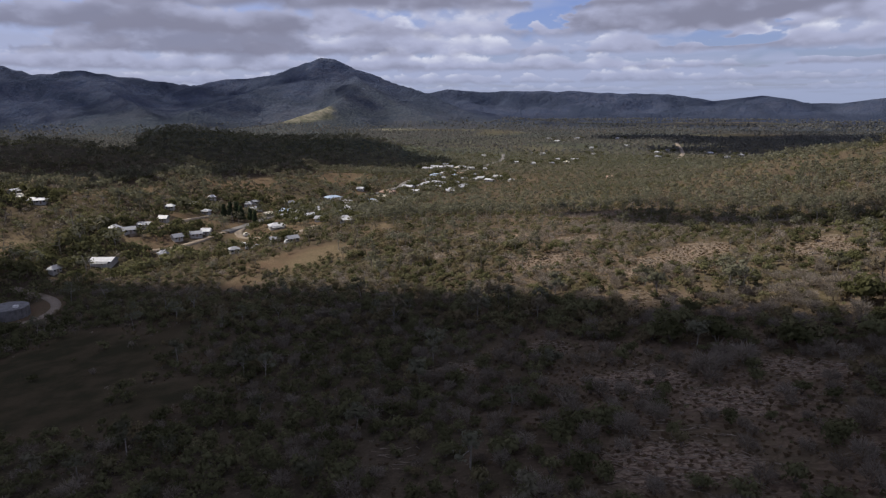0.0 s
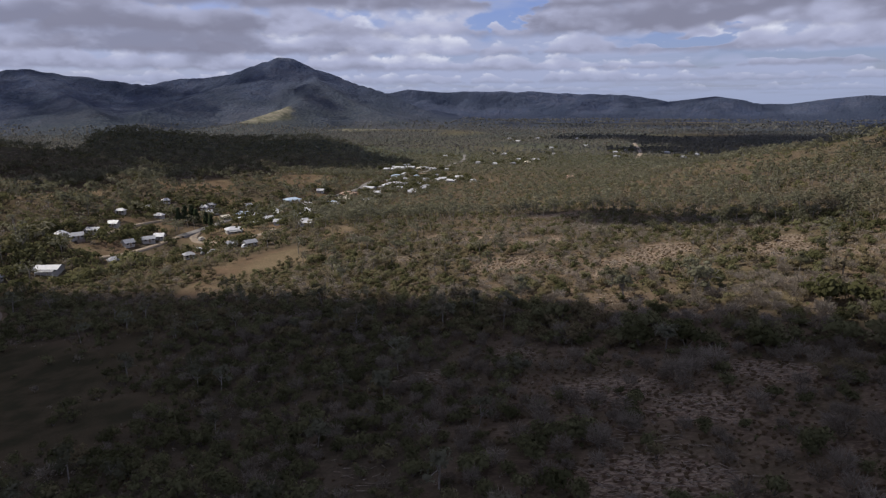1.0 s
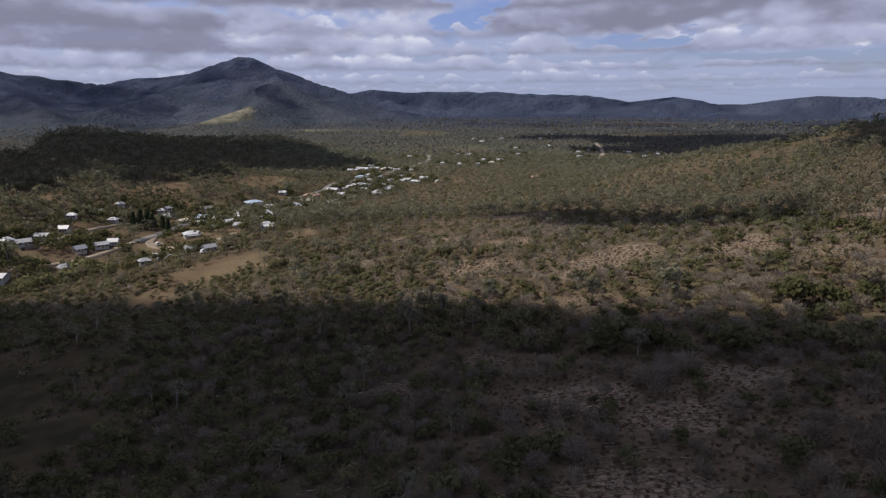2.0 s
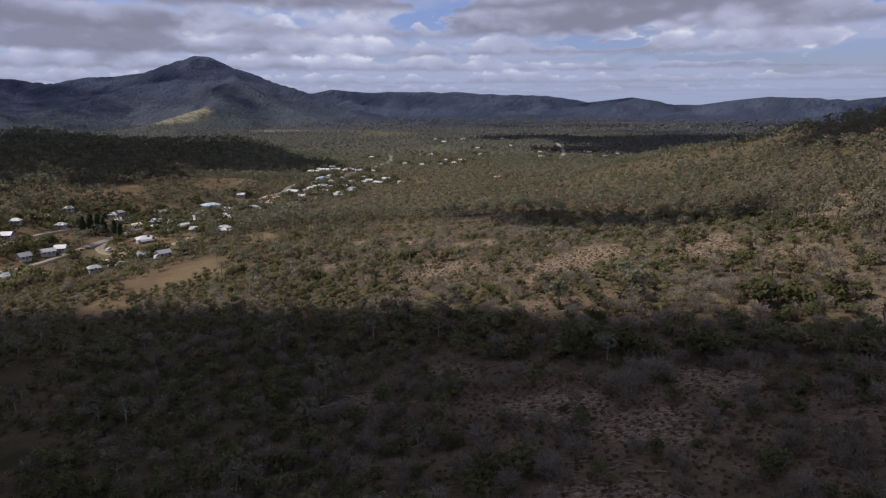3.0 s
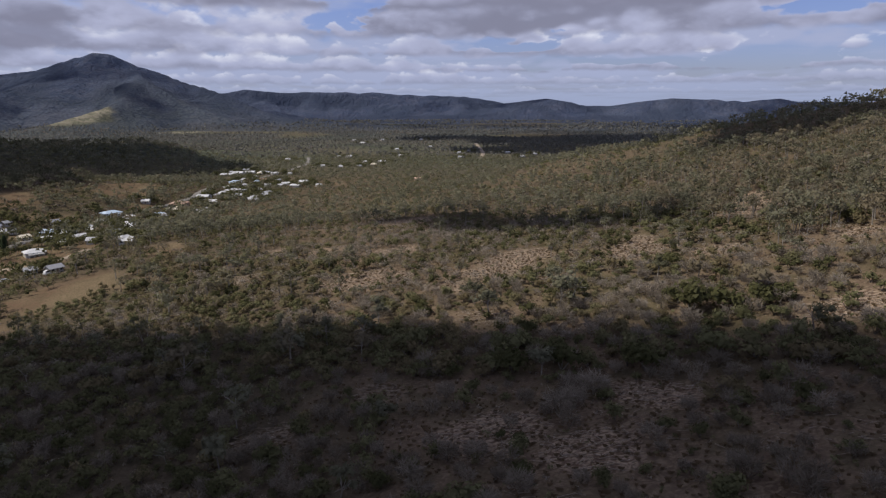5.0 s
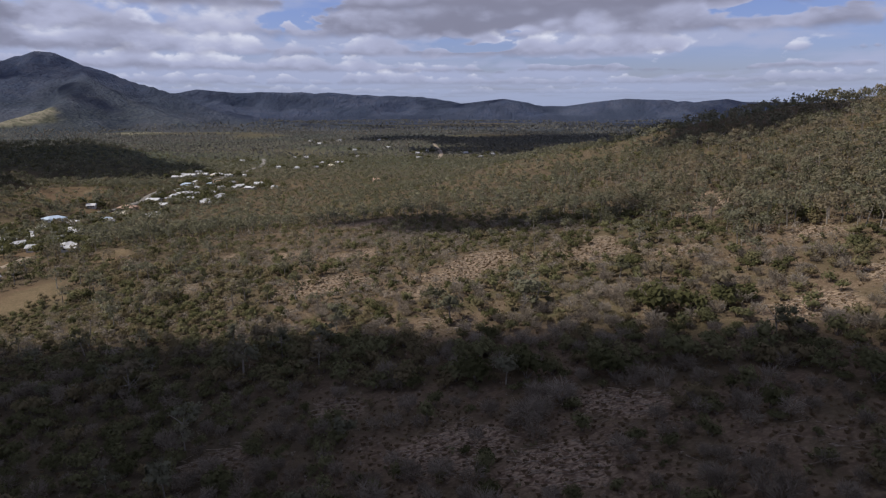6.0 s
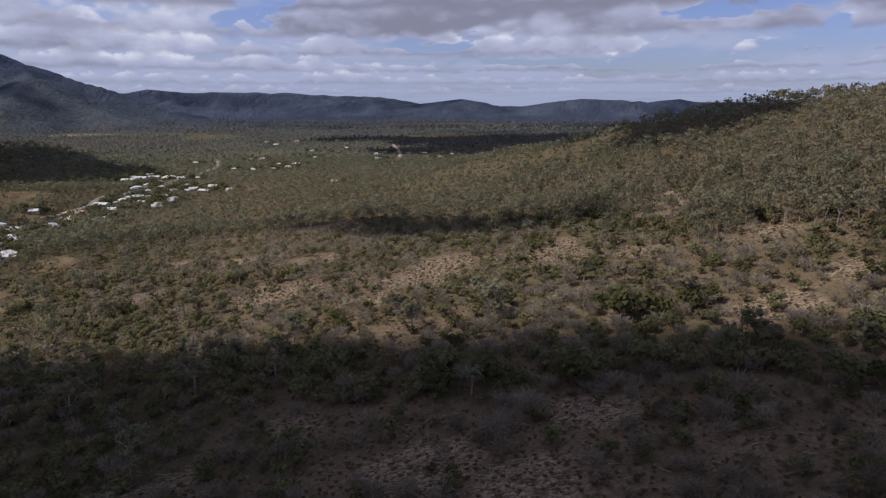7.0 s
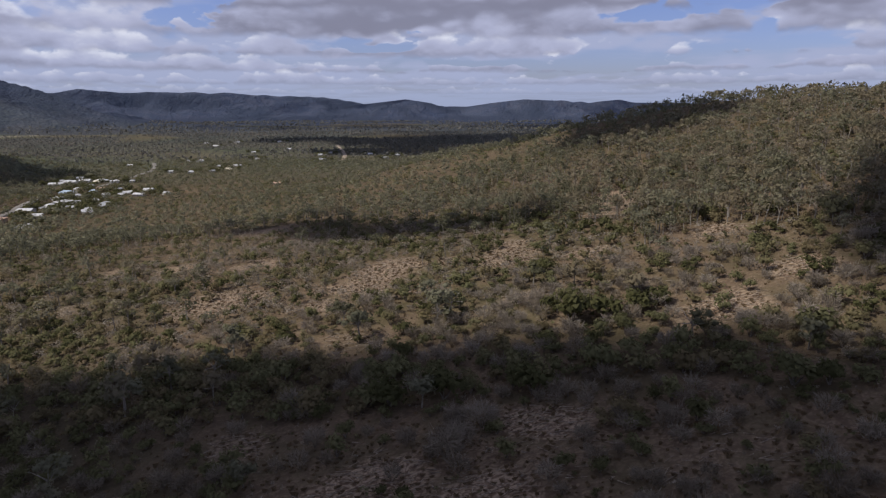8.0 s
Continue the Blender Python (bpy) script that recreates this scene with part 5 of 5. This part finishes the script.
# ---- dark pines beside the street, dead wood and tussocks on the slope ----
def make_pine(x, y, h, seed):
    rng = np.random.default_rng(seed)
    tree = tagged(new("pine_tree"), "tall dense dark green conifer beside the street", "tree", "conifers by the street")
    tree.matrix_basis = pose(x, y, level(x, y))
    v, f = tube((0, 0, -0.5), (0, 0, h * 0.9), h * 0.022, 0.04, 7)
    me = sheet("trunk", v, f)
    me.materials.append(BARK)
    new("trunk", me).parent = tree
    lobes = [(np.array([rng.normal(0, 0.2), rng.normal(0, 0.2), h * (0.2 + 0.1 * k)]), np.array([h * 0.24 * (1 - k * 0.085), h * 0.24 * (1 - k * 0.085), h * 0.12])) for k in range(8)]
    v, f, ways = leaves(rng, lobes, 900, 0.55)
    me = sheet("crown", v, f)
    soft_normals(me, ways)
    give(me, "tone", np.full(len(v), rng.uniform()))
    me.materials.append(PINE_LEAF)
    new("crown", me).parent = tree


for k, (px, py, ph) in enumerate([(-157, 450, 11), (-153, 452, 13), (-149, 454, 13.5), (-145, 451, 12), (-150, 460, 12), (-140, 456, 10), (-136, 453, 9)]):
    make_pine(px, py, ph, 60 + k)


def make_litter():
    rng = np.random.default_rng(77)
    # fallen branches, bleached, in drifts along the slope
    x, y = scatter(rng, 45, 300, 1.3, -38, 70)
    drift = np.maximum(ovals(x, y, BARE_SLOPE + BARE_SPOTS, 0.5, 9) * 0.8, np.clip(rough(x, y, 22, 55, 3) - 0.2, 0, 1) * 0.45 * np.clip((x + 20) / 40, 0, 1))
    drift = np.maximum(drift, np.where(y > 120, 0.9, 0.3) * ovals(x, y, BRUSHWOOD, 0.5, 6))
    keep = (rng.uniform(0, 1, x.size) < drift) & (openness(x, y) < 0.3)
    x, y = x[keep], y[keep]
    z, turn, length = land(x, y), rng.normal(-0.45, 0.45, x.size), rng.uniform(0.7, 3.2, x.size)
    pieces = [tube((a - math.cos(t) * l / 2, b - math.sin(t) * l / 2, c + 0.1), (a + math.cos(t) * l / 2, b + math.sin(t) * l / 2, c + rng.uniform(0.1, 0.5)), 0.085, 0.04, 3)
              for a, b, c, t, l in zip(x, y, z, turn, length)]
    v, f = gather(pieces)
    me = sheet("fallen_branches", v, f)
    me.materials.append(DEADWOOD)
    tagged(new("fallen_branches", me), "bleached fallen branches strewn on the slope", "dead wood", kind="stuff")
    # straw tussocks
    x, y = scatter(rng, 40, 250, 1.5, -38, 70)
    keep = (rng.uniform(0, 1, x.size) < 0.2 + 0.55 * np.maximum(ovals(x, y, BARE_SLOPE + BARE_SPOTS, 0.5, 9), fore_bare(x, y))) & (openness(x, y) < 0.5)
    x, y = x[keep], y[keep]
    n, z = x.size, land(x, y)
    a, s = rng.uniform(0, 3.14, n), rng.uniform(0.25, 0.6, n)
    quads = []
    for turn in (0.0, 1.57):
        ux, uy = np.cos(a + turn) * s, np.sin(a + turn) * s
        quads.append(np.stack([np.stack([x - ux * 0.4, y - uy * 0.4, z - 0.05], -1), np.stack([x + ux * 0.4, y + uy * 0.4, z - 0.05], -1),
                               np.stack([x + ux, y + uy, z + s * 0.8], -1), np.stack([x - ux, y - uy, z + s * 0.9], -1)], 1))
    v = np.concatenate(quads).reshape(-1, 3)
    me = sheet("tussocks", v, np.arange(len(v)).reshape(-1, 4))
    give(me, "tone", np.tile(np.repeat(rng.uniform(0, 1, n), 4), 2))
    me.materials.append(STRAW)
    tagged(new("tussocks", me), "dry straw-coloured grass tussocks", "grass", kind="stuff")


make_litter()
